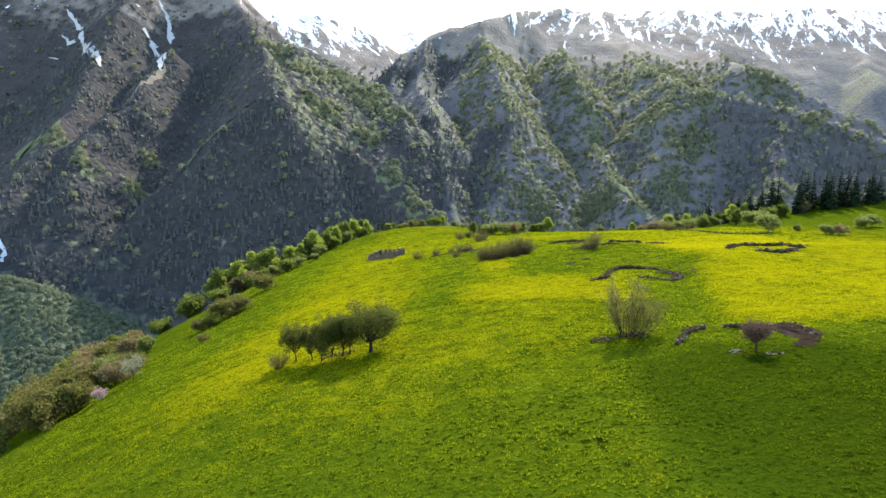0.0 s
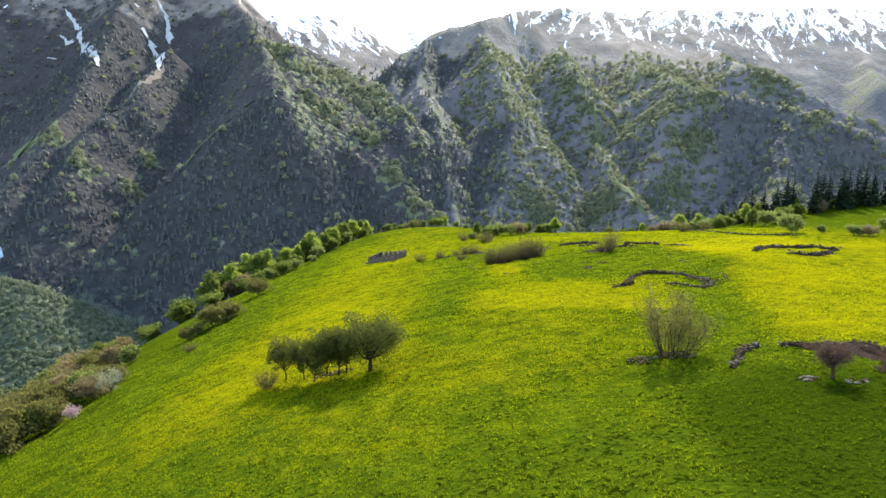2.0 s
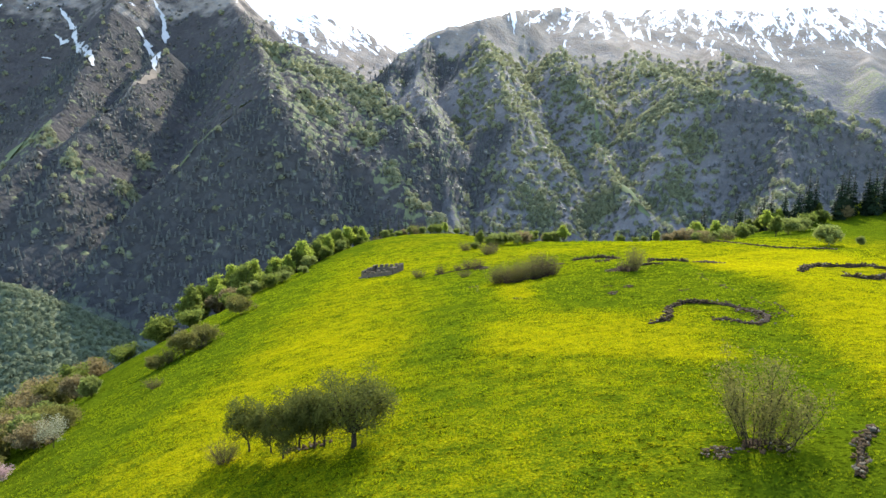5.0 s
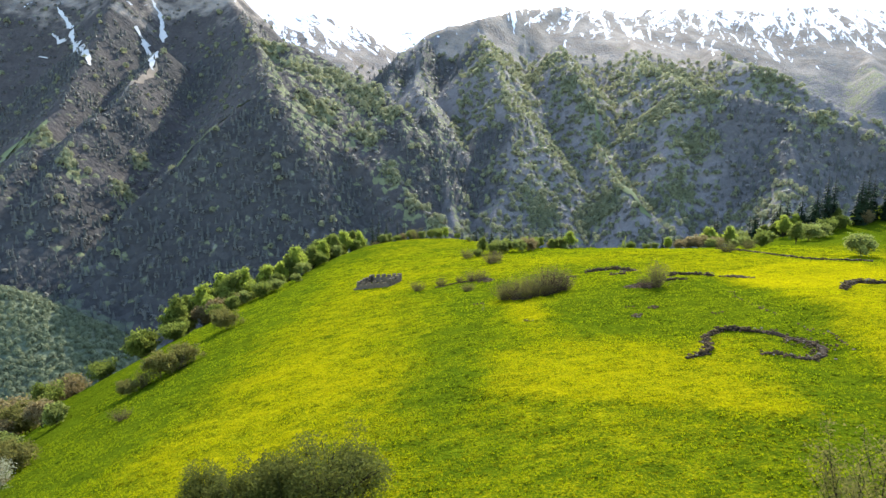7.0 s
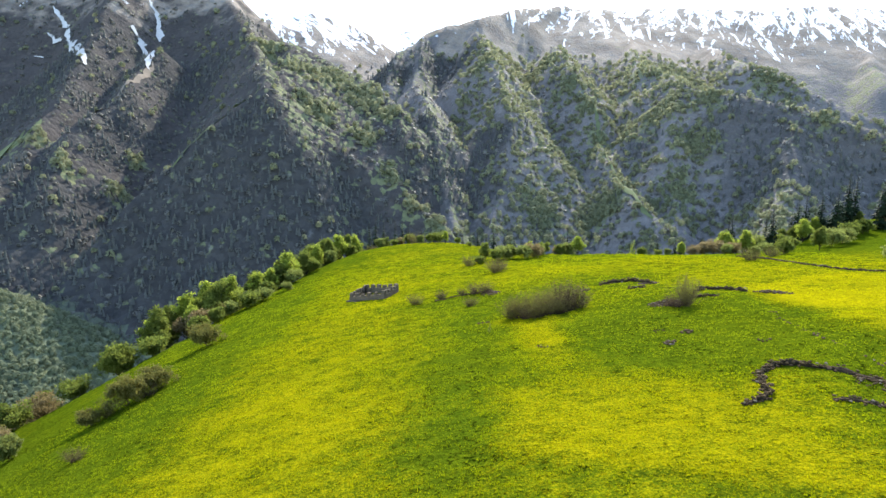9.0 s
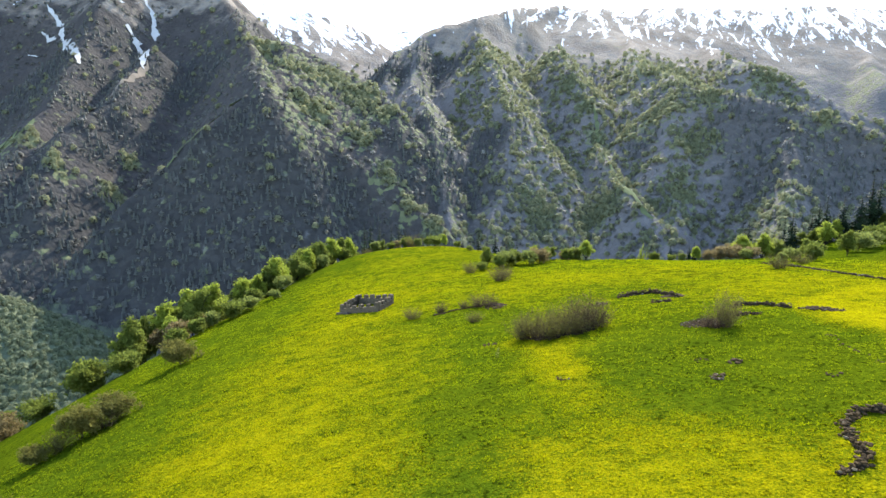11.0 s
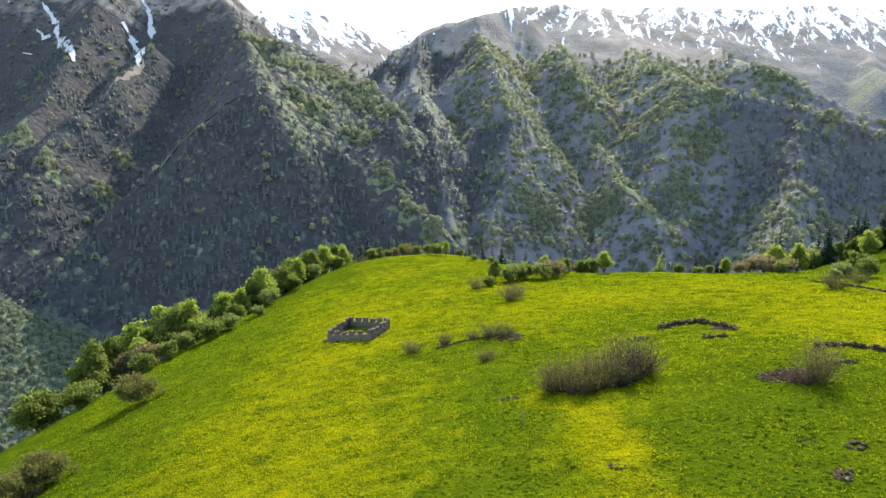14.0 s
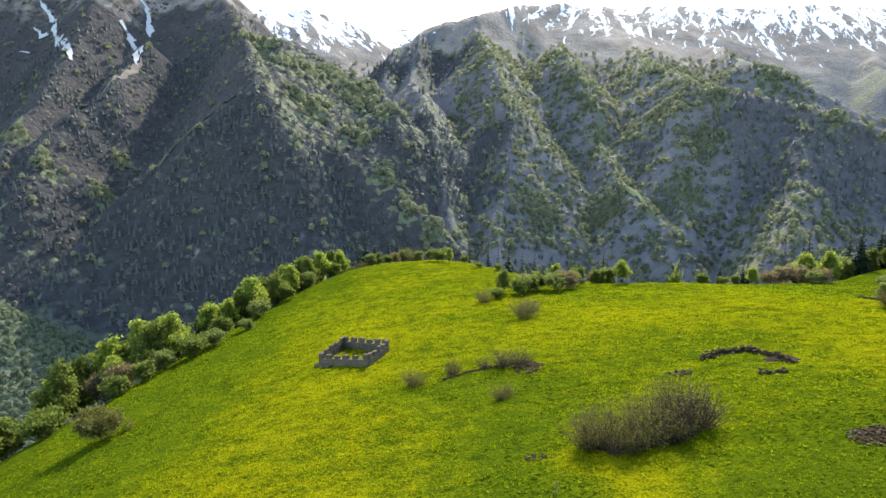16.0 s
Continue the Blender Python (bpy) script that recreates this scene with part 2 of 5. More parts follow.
LEAF_BUD = leafy("brownish_opening_buds", (0.1, 0.076, 0.034), (0.19, 0.148, 0.066), 0.45)
LEAF_RED = leafy("dry_reddish_leaves", (0.045, 0.029, 0.02), (0.1, 0.064, 0.044), 0.3)
BLOSSOM = leafy("pink_blossom", (0.24, 0.15, 0.14), (0.42, 0.29, 0.27), 0.35)
PALE_BLOSSOM = leafy("pale_blossom_and_leaf", (0.13, 0.135, 0.065), (0.26, 0.255, 0.16), 0.4)
NEEDLE = leafy("spruce_needles", (0.009, 0.018, 0.009), (0.024, 0.038, 0.016), 0.1)
# far crowns are paled and greyed: the haze is put into their colours
FAR_LEAF_HAZED = leafy("far_broadleaf_crowns_hazed", (0.145, 0.153, 0.09), (0.235, 0.24, 0.135), 0.45, (0.32, 0.325, 0.17), 0.8, 0.04, far=True)
FAR_DULL_HAZED = leafy("far_dull_crowns_hazed", (0.105, 0.102, 0.088), (0.14, 0.136, 0.116), 0.4, (0.2, 0.2, 0.16), 0.6, 0.2, far=True)
FAR_BARE_HAZED = leafy("far_bare_crowns_hazed", (0.19, 0.178, 0.165), (0.25, 0.235, 0.215), 0.45, (0.3, 0.28, 0.25), 0.6, 0.2, far=True)
FAR_NEEDLE_HAZED = leafy("far_conifer_crowns_hazed", (0.07, 0.072, 0.063), (0.1, 0.102, 0.09), 0.3, rough=0.6, gloss=0.2, far=True)
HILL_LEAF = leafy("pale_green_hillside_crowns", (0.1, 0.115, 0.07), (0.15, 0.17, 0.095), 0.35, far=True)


# ---- mesh helpers ----
def np_mesh(name, verts, faces, mat=None, smooth=False):
    """A mesh from arrays of corners and of equally long faces."""
    me = bpy.data.meshes.new(name)
    verts, faces = np.asarray(verts, np.float32), np.asarray(faces, np.int32)
    count, side = faces.shape
    me.vertices.add(len(verts))
    me.vertices.foreach_set("co", verts.ravel())
    me.loops.add(count * side)
    me.loops.foreach_set("vertex_index", faces.ravel())
    me.polygons.add(count)
    me.polygons.foreach_set("loop_start", np.arange(0, count * side, side, dtype=np.int32))
    me.polygons.foreach_set("use_smooth", np.full(count, smooth, dtype=bool))
    me.update(calc_edges=True)
    if mat:
        me.materials.append(mat)
    return me


def part(name, me, parent, label=""):
    ob = new(name, me)
    ob.parent = parent
    return tagged(ob, label) if label else ob


def lattice(ix, iy, seed):
    h = (ix.astype(np.int64) * 374761393 + iy.astype(np.int64) * 668265263 + seed * 982451653) & 0x7FFFFFFF
    h = ((h ^ (h >> 13)) * 1274126177) & 0x7FFFFFFF
    return ((h ^ (h >> 16)) & 0xFFFF) / 65535.0


def vnoise(x, y, size, seed, octaves=3):
    """Smooth noise about -1..1 over the plan, with the given cell size in metres."""
    total, amp, norm = 0.0, 1.0, 0.0
    for o in range(octaves):
        u, v = np.asarray(x) / size, np.asarray(y) / size
        ix, iy = np.floor(u), np.floor(v)
        fx, fy = u - ix, v - iy
        fx, fy = fx * fx * (3 - 2 * fx), fy * fy * (3 - 2 * fy)
        a, b = lattice(ix, iy, seed + o), lattice(ix + 1, iy, seed + o)
        c, d = lattice(ix, iy + 1, seed + o), lattice(ix + 1, iy + 1, seed + o)
        total = total + amp * ((a + (b - a) * fx) * (1 - fy) + (c + (d - c) * fx) * fy)
        norm, amp, size = norm + amp, amp * 0.5, size * 0.5
    return 2 * total / norm - 1


# ---- the land ----
def meadow_height(x, y):
    """The rounded spur of the meadow: a tilted cubic surface with a crest, swells and a fall to the valley."""
    u, v = np.clip(x, -110, 170) / 60, (np.clip(y, -20, 330) - 130) / 100
    z = 14.0 + 9.92 * u - 6.72 * v - 5.62 * u * u - 3.28 * u * v - 1.51 * v * v + 1.0 * u**3 + 2.85 * u * u * v - 0.29 * u * v * v - 0.29 * v**3
    z = z + 4.8 * np.exp(-(((x + 13) / 36) ** 2) - ((y - 268) / 40) ** 2) - 3.2 * np.exp(-(((x - 85) / 36) ** 2) - ((y - 217) / 28) ** 2)
    z = z + 1.2 * np.exp(-(((x - 33) / 14) ** 2) - ((y - 128) / 14) ** 2) + 1.2 * np.exp(-(((x - 46) / 12) ** 2) - ((y - 106) / 12) ** 2)
    z = z + np.clip(-80 - x, 0, 30) * 0.1
    crest = np.interp(x, (-60, -5, 5, 15, 25, 35, 90, 110, 140, 170), (292, 286, 264, 241, 224, 216, 216, 224, 246, 262))
    over = np.clip(y - crest, 0, None)
    z = z - 0.022 * np.clip(over, 0, 18) ** 2 - 0.8 * np.clip(over - 18, 0, None)
    z = z - 0.55 * np.clip(-110 - x, 0, None) - 0.02 * np.clip(x - 170, 0, None)
    edge = -60 + 38 * np.clip((y - 150) / 145, 0, 1) ** 1.6
    drop = np.clip(edge - x, 0, None)
    z = z - (0.14 + 0.38 * np.clip((y - 165) / 50, 0, 1)) * drop * drop / (drop + 8) - 0.07 * np.clip(x - 100, 0, 80)
    return z


RIDGES = {
    "left_mountain": [
        (0.9, [(-681, 2000, 554), (-562, 1800, 413), (-405, 1450, 267), (-302, 1150, 150)]),
        (0.95, [(-302, 1150, 150), (-243, 1120, 83), (-188, 1120, 50), (-134, 1090, 9), (-82, 1060, -29), (-9, 1010, -80), (42, 960, -131)]),
        (0.95, [(-302, 1150, 150), (-345, 1110, 112), (-389, 1030, 48), (-439, 985, -6), (-491, 900, -78)]),
        (0.9, [(-419, 1500, 287), (-326, 1500, 268), (-239, 1450, 232), (-166, 1380, 182), (-112, 1320, 141), (-65, 1254, 111), (-75, 1190, 49)]),
        (0.85, [(-1772, 1900, 697), (-1248, 1950, 573), (-974, 2100, 665), (-681, 2000, 554)]),
        (0.8, [(-907, 1950, 589), (-829, 1600, 317), (-770, 1350, 169), (-703, 1130, 68), (-671, 950, -22), (-702, 850, -71)]),
        (0.8, [(-669, 1550, 269), (-626, 1250, 127), (-638, 1106, 70), (-607, 960, -23), (-597, 880, -92)]),
    ],
    "central_mountain": [
        (0.85, [(-152, 1700, 203), (-109, 1900, 313), (-43, 2000, 384), (28, 2011, 415), (119, 2050, 434), (275, 2300, 521), (475, 2500, 571)]),
        (0.8, [(114, 1950, 379), (137, 1600, 249), (141, 1350, 134), (122, 1200, 38), (109, 1110, -32), (90, 1000, -109)]),
        (0.85, [(331, 1900, 338), (323, 1600, 236), (342, 1450, 129), (352, 1390, 57), (332, 1200, -5), (326, 1080, -50), (350, 1040, -84), (384, 980, -134)]),
        (0.85, [(-42, 1950, 354), (-66, 1650, 199), (-17, 1300, 108), (1, 1150, -3), (16, 1050, -77)]),
    ],
    "eastern_mountain": [
        (0.48, [(475, 2500, 571), (752, 2700, 600), (1062, 2900, 654), (1370, 2900, 642), (1649, 2900, 662), (2072, 3000, 668), (2679, 3000, 714)]),
        (0.75, [(672, 2400, 457), (526, 1700, 248), (523, 1400, 175), (592, 1300, 148), (699, 1196, 108), (786, 1100, 59), (888, 1000, 3)]),
        (0.75, [(994, 2400, 416), (876, 1900, 281), (941, 1700, 204), (1036, 1600, 131), (1059, 1500, 79)]),
        (0.8, [(523, 1400, 175), (452, 1220, 50), (410, 1120, -43), (362, 1000, -109)]),
        (0.8, [(679, 1220, 120), (575, 1050, 1), (492, 900, -77)]),
        (0.7, [(1714, 2700, 510), (1395, 2000, 233), (1576, 1900, 140)]),
    ],
    "snowy_peak": [
        (0.52, [(-921, 2600, 665), (-637, 2550, 607), (-494, 2500, 568), (-313, 2450, 486), (-200, 2386, 393), (-127, 2200, 290)]),
        (0.5, [(-423, 3300, 584), (-268, 3200, 574), (-125, 3200, 617), (17, 3300, 655)]),
    ],
    "wooded_hillside": [
        (0.42, [(-739, 800, -87), (-586, 790, -127), (-534, 776, -141), (-440, 740, -189), (-370, 700, -223)]),
    ],
}
# the gentler bench between the spur's front edge and the crest behind it
FRONT = [(-302, 1150, 150), (-243, 1120, 83), (-188, 1120, 50), (-134, 1090, 9), (-82, 1060, -29)]
REAR = [(-326, 1500, 268), (-239, 1450, 232), (-166, 1380, 182), (-112, 1320, 141), (-65, 1254, 111)]
for share in (0.13, 0.27, 0.4, 0.53, 0.66, 0.8, 0.9):
    RIDGES["left_mountain"].append((0.9, [tuple(p + (q - p) * share for p, q in zip(a, b)) for a, b in zip(FRONT, REAR)]))
MOUNTAINS = list(RIDGES)


def mountain_height(x, y):
    """The highest of all ridges' flanks at each place, with gullies, and which mountain it belongs to."""
    wx = x + 22 * vnoise(x, y, 130, 11)
    wy = y + 22 * vnoise(x, y, 130, 17)
    best, owner = np.full(np.shape(x), -480.0), np.zeros(np.shape(x), int)
    for k, name in enumerate(MOUNTAINS):
        for slope, line in RIDGES[name]:
            for (ax, ay, a_z), (bx, by, bz) in zip(line, line[1:]):
                dx, dy = bx - ax, by - ay
                s = np.clip(((wx - ax) * dx + (wy - ay) * dy) / (dx * dx + dy * dy), 0, 1)
                far = np.hypot(wx - ax - s * dx, wy - ay - s * dy)
                h = a_z + s * (bz - a_z) - 1.18 * slope * np.clip(far - 4, 0, None) + 0.00005 * slope * np.clip(far, 0, 500) ** 2
                owner = np.where(h > best, k, owner)
                best = np.maximum(best, h)
    rough = np.clip((best + 460) / 200, 0, 1)
    best = best + rough * (7 * vnoise(x, y, 110, 23, 3) - 9 * np.abs(vnoise(x, y, 170, 31, 3)))
    return best, owner


def near_land(x, y):
    """The meadow with its swells, tussocks, an old field step and a sunken lane."""
    near = meadow_height(x, y)
    near = near + 0.22 * vnoise(x, y, 11, 3, 3) + 0.5 * vnoise(x, y, 38, 5, 2) + 0.34 * np.abs(vnoise(x * 0.8, y, 1.9, 7, 3))
    # sheep steps along the falling side
    near = near + 0.34 * vnoise(x + 0.35 * y, 0.22 * y, 3.2, 9, 2) * np.clip((-24 - x) / 14, 0, 1)
    line = np.interp(x, (-40, -2, 7, 16, 26, 40), (96, 89.6, 84.5, 80, 74, 66))
    near = near + 0.3 / (1 + np.exp(-np.clip((y - line) / 0.5, -30, 30))) * np.exp(-(((x - 12) / 18) ** 2) - np.clip((y - line) / 12, 0, None) ** 2)
    bank = np.interp(y, (55, 68, 82, 97, 103, 132), (29, 32, 36.3, 41, 45, 47))
    near = near - 0.7 * np.exp(-(((x - bank + 3) / 2.6) ** 2)) * np.clip((y - 55) / 8, 0, 1) * np.clip((132 - y) / 8, 0, 1)
    return near


def land(x, y):
    x, y = np.asarray(x, float), np.asarray(y, float)
    near = near_land(x, y)
    far, owner = mountain_height(x, y)
    return np.maximum(near, np.where(y > 430, far, np.minimum(far, near - 5))), owner


def ground_z(x, y):
    return float(near_land(np.array([float(x)]), np.array([float(y)]))[0])


def flowers(x, y):
    """How thickly the yellow flowers stand, 0..1, over the meadow; below 0, painted cloud shade darkens the grass."""
    def spot(cx, cy, rx, ry):
        return np.exp(-(((x - cx) / rx) ** 2) - ((y - cy) / ry) ** 2)

    def past(d, soft):
        return 1 / (1 + np.exp(-np.clip(d / soft, -30, 30)))

    wave = 2.5 * vnoise(x, y, 9, 45, 3)
    f = 0.405 + 0.15 * vnoise(x, y, 30, 41, 3) + 0.13 * vnoise(x * 0.6, y, 7, 43, 3)
    # the western field, thick with flowers down to its steep edge
    f = f + 0.2 * spot(-19, 112, 13, 40) + 0.12 * spot(-18, 190, 16, 40)
    # a damp green trough down the middle
    trough = np.interp(y, (60, 84, 93, 108, 121, 150), (-6, -3, -1, 0.5, 3, 5))
    f = f - 0.25 * np.exp(-(((x - trough + 0.4 * wave) / 4.2) ** 2)) * np.clip((y - 76) / 14, 0, 1) * np.clip((156 - y) / 20, 0, 1)
    # the old field above the step, rough and full of flowers
    line = np.interp(x, (-40, -2, 7, 16, 26, 40), (96, 89.6, 84.5, 80, 74, 66))
    old = past(y - line, 0.4) * past(101 - 0.25 * (x - 5) + 2 * wave - y, 2.5) * past(x - trough - 3.5, 1.0) * past(26 - x + 1.5 * wave, 2.5)
    f = f + 0.21 * old - 0.12 * past(line - y, 0.4) * np.clip((y - 62) / 10, 0, 1) * past(x + 3, 2) * past(27 - x, 2)
    # the smooth green knoll, with flowers at its western foot
    f = f - 0.23 * past(1.2 - np.hypot((x - 26 + 0.5 * wave) / 11, (y - 115) / 14), 0.12) + 0.36 * spot(11, 117, 3.2, 11) + 0.16 * spot(8, 131, 9, 6)
    # the yellow field beyond the sunken lane, and the bright strip behind the knoll
    bank = np.interp(y, (55, 68, 82, 97, 103, 132), (29, 32, 36.3, 41, 45, 47))
    on = np.clip((y - 54) / 8, 0, 1) * np.clip((138 - y) / 10, 0, 1)
    f = f + 0.27 * on * past(x - bank, 0.7) - 0.22 * on * np.exp(-(((x - bank + 4.5) / 4) ** 2))
    f = f + 0.36 * past(1 - np.hypot((x - 60 + wave) / 17, (y - 134 - 0.35 * (x - 56)) / 12), 0.08) + 0.26 * spot(60, 156, 14, 9) + 0.12 * spot(40, 146, 10, 8) + 0.1 * spot(40, 178, 24, 9)
    # fewer flowers by the enclosure, and cloud shade painted on the near slope
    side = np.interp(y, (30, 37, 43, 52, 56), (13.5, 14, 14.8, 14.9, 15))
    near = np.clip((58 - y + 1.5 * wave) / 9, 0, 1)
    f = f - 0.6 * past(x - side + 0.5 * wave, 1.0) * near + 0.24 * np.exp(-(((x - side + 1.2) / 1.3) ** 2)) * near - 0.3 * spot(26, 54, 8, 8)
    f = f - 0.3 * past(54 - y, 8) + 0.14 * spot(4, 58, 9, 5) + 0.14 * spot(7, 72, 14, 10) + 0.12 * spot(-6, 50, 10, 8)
    # greener ground round the ruin's hollow, the far east pasture and the steep western slope
    f = f - 0.28 * spot(1, 151, 8, 6) - 0.12 * spot(26, 158, 14, 12) - 0.3 * np.clip((y - 176) / 20, 0, 1) * np.clip((x - 56) / 16, 0, 1)
    f = f - 0.3 * past(-36 - x + 2 * wave, 3.0) + 0.12 * spot(-52, 120, 6, 14)
    return np.clip(f, -0.6, 1)


def spread(start, stop, step, grow, most):
    """Grid lines from start towards stop whose spacing grows."""
    out, at, sign = [], start, 1 if stop > start else -1
    while (stop - at) * sign > 0:
        step = min(step * grow, most if abs(at) < 1500 else most * 2.2)
        at += sign * step
        out.append(at)
    return out


GX = np.array(sorted(spread(-110, -2700, 1.0, 1.07, 14) + list(np.arange(-110, -46, 1.0)) + list(np.arange(-46, 50, 0.6)) + list(np.arange(50, 130.1, 1.2)) + spread(130, 2900, 1.0, 1.07, 14)))
GY = np.array(sorted(spread(15, -160, 1.0, 1.08, 14) + list(np.arange(15, 150, 0.6)) + list(np.arange(150, 315.1, 1.0)) + spread(315, 3700, 1.0, 1.06, 13)))
XX, YY = np.meshgrid(GX, GY)
ZZ, OWNER = land(XX, YY)
ROWS, COLS = XX.shape
CELL = (np.arange(ROWS - 1)[:, None] * COLS + np.arange(COLS - 1)[None]).ravel()
QUADS = np.stack([CELL, CELL + 1, CELL + 1 + COLS, CELL + COLS], 1)
POINTS = np.stack([XX.ravel(), YY.ravel(), ZZ.ravel()], 1)
# how squarely each place faces the scene's sun, to colour lit slopes greener
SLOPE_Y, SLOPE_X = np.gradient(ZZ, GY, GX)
SUN_FACING = ((-SLOPE_X * SUN_DIR.x - SLOPE_Y * SUN_DIR.y + SUN_DIR.z) / np.sqrt(1 + SLOPE_X**2 + SLOPE_Y**2)).ravel()
FAR_ROW = (YY[:-1, :-1] > 440).ravel()
CELL_OWNER = OWNER[:-1, :-1].ravel()


# green broadleaf wood, and flanks painted green where the sun lights them: x, y, reach
GREEN_AND_SUNLIT_WOODS = (
    (-385, 1491, 41), (-294, 1364, 55), (-226, 1372, 55), (-159, 1312, 50), (-98, 1252, 34), (-229, 1198, 38), (-144, 1173, 30), (-87, 1089, 25), (-46, 1041, 22), (-9, 998, 18),
    (114, 1632, 40), (268, 1798, 70), (315, 1566, 34), (333, 1460, 24), (341, 1378, 20), (343, 1206, 20), (177, 1105, 36), (284, 1139, 38),
    (525, 1671, 55), (749, 1979, 70), (555, 1326, 34), (461, 1348, 46), (488, 1229, 34), (421, 1127, 32), (920, 1778, 55), (698, 1173, 22),
    (-537, 1063, 19), (-549, 1154, 17), (-604, 1037, 20), (-700, 1120, 22),
)
# and where conifers stand close, with shaded mountain faces painted dark too
DARK_WOODS_AND_SHADE = (
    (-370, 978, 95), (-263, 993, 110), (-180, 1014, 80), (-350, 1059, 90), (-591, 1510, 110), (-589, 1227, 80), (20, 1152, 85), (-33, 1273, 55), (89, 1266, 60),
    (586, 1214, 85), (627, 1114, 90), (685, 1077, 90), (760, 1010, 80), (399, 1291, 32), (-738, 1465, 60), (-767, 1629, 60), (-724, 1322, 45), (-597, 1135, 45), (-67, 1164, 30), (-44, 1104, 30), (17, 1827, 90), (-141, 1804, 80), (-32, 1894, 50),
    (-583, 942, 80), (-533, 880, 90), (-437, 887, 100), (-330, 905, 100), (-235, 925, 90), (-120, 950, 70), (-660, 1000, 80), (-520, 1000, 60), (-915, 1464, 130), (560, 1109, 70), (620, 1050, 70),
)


def nearness(x, y, spots):
    best = np.zeros(len(x))
    for sx, sy, r in spots:
        best = np.maximum(best, np.exp(-((x - sx) ** 2 + (y - sy) ** 2) / (r * r)))
    return best


def piece_of_land(name, pick, mat, smooth=True):
    faces = QUADS[pick]
    used, inverse = np.unique(faces, return_inverse=True)
    me = np_mesh(name, POINTS[used], inverse.reshape(faces.shape), mat, smooth)
    return new(name, me), POINTS[used], used


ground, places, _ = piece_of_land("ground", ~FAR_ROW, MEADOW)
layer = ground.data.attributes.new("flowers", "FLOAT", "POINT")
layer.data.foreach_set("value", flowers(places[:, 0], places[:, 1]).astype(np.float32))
tagged(ground, "green alpine meadow spur dotted with yellow flowers", "ground", kind="structure")
# the left mountain's canopy is darkened for shade, the default one paled for haze
LOOKS = {
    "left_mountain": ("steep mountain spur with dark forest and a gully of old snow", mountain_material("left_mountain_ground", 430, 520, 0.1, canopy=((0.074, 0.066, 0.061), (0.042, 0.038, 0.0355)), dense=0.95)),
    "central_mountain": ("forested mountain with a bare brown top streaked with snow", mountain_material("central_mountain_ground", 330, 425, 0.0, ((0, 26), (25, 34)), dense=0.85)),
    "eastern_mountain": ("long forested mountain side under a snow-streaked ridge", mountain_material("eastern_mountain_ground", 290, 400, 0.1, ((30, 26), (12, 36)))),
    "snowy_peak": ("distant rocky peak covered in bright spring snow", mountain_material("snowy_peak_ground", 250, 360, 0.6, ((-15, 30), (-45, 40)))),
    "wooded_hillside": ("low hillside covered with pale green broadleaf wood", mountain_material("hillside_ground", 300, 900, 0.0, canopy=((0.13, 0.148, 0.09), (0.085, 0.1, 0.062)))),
}
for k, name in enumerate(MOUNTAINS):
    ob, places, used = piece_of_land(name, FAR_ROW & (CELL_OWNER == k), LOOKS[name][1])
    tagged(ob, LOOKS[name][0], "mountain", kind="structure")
    dark = nearness(places[:, 0], places[:, 1], DARK_WOODS_AND_SHADE)
    # slopes that the sun strikes are painted as green canopy
    fresh = np.maximum(nearness(places[:, 0], places[:, 1], GREEN_AND_SUNLIT_WOODS), np.clip(SUN_FACING[used] * 2.2 - 0.15, 0, 0.6) * (1 - 0.6 * dark) * np.clip((places[:, 0] + 480) / 150, 0, 1))
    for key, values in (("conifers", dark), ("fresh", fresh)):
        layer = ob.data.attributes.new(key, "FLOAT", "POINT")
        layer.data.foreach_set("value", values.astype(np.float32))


# ---- plants: generators ----
def tubes(paths, sides=4):
    """One array of corners and one of faces for tapered round stems; each path is a list of (point, radius)."""
    verts, faces, at = [], [], 0
    for path in paths:
        for i, (p, r) in enumerate(path):
            a, b = path[max(i - 1, 0)][0], path[min(i + 1, len(path) - 1)][0]
            d = (b - a) / (np.linalg.norm(b - a) + 1e-9)
            u = np.cross(d, (0.3, 0.9, 0.1))
            u = u / (np.linalg.norm(u) + 1e-9)
            w = np.cross(d, u)
            for k in range(sides):
                q = 2 * math.pi * k / sides
                verts.append(p + r * (math.cos(q) * u + math.sin(q) * w))
        for i in range(len(path) - 1):
            for k in range(sides):
                j = (k + 1) % sides
                faces.append((at + i * sides + k, at + i * sides + j, at + (i + 1) * sides + j, at + (i + 1) * sides + k))
        at += len(path) * sides
    return np.array(verts), np.array(faces)


def leaf_quads(rng, centres, size, flat=0.0):
    """A small pointed leaf spray at each centre, turned at random."""
    n = len(centres)
    a = rng.normal(size=(n, 3))
    a[:, 2] *= 1 - flat
    a /= np.linalg.norm(a, axis=1)[:, None] + 1e-9
    b = np.cross(a, rng.normal(size=(n, 3)))
    b /= np.linalg.norm(b, axis=1)[:, None] + 1e-9
    s = size * rng.uniform(0.55, 1.25, (n, 1))
    tip, side = a * s, b * s * 0.55
    v = np.stack([centres - tip * 0.9 + side * 1.1, centres - tip * 0.3 - side * 1.3, centres + tip * 1.15], 1).reshape(-1, 3)
    return v, np.arange(3 * n).reshape(-1, 3)


def curve_to(rng, a, b, r0, r1, bend, steps=4):
    """A bent branch from a to b."""
    off = rng.normal(size=3) * bend * np.linalg.norm(b - a)
    out = []
    for i in range(steps + 1):
        s = i / steps
        p = a + (b - a) * s + off * math.sin(math.pi * s)
        out.append((p, r0 + (r1 - r0) * s))
    return out


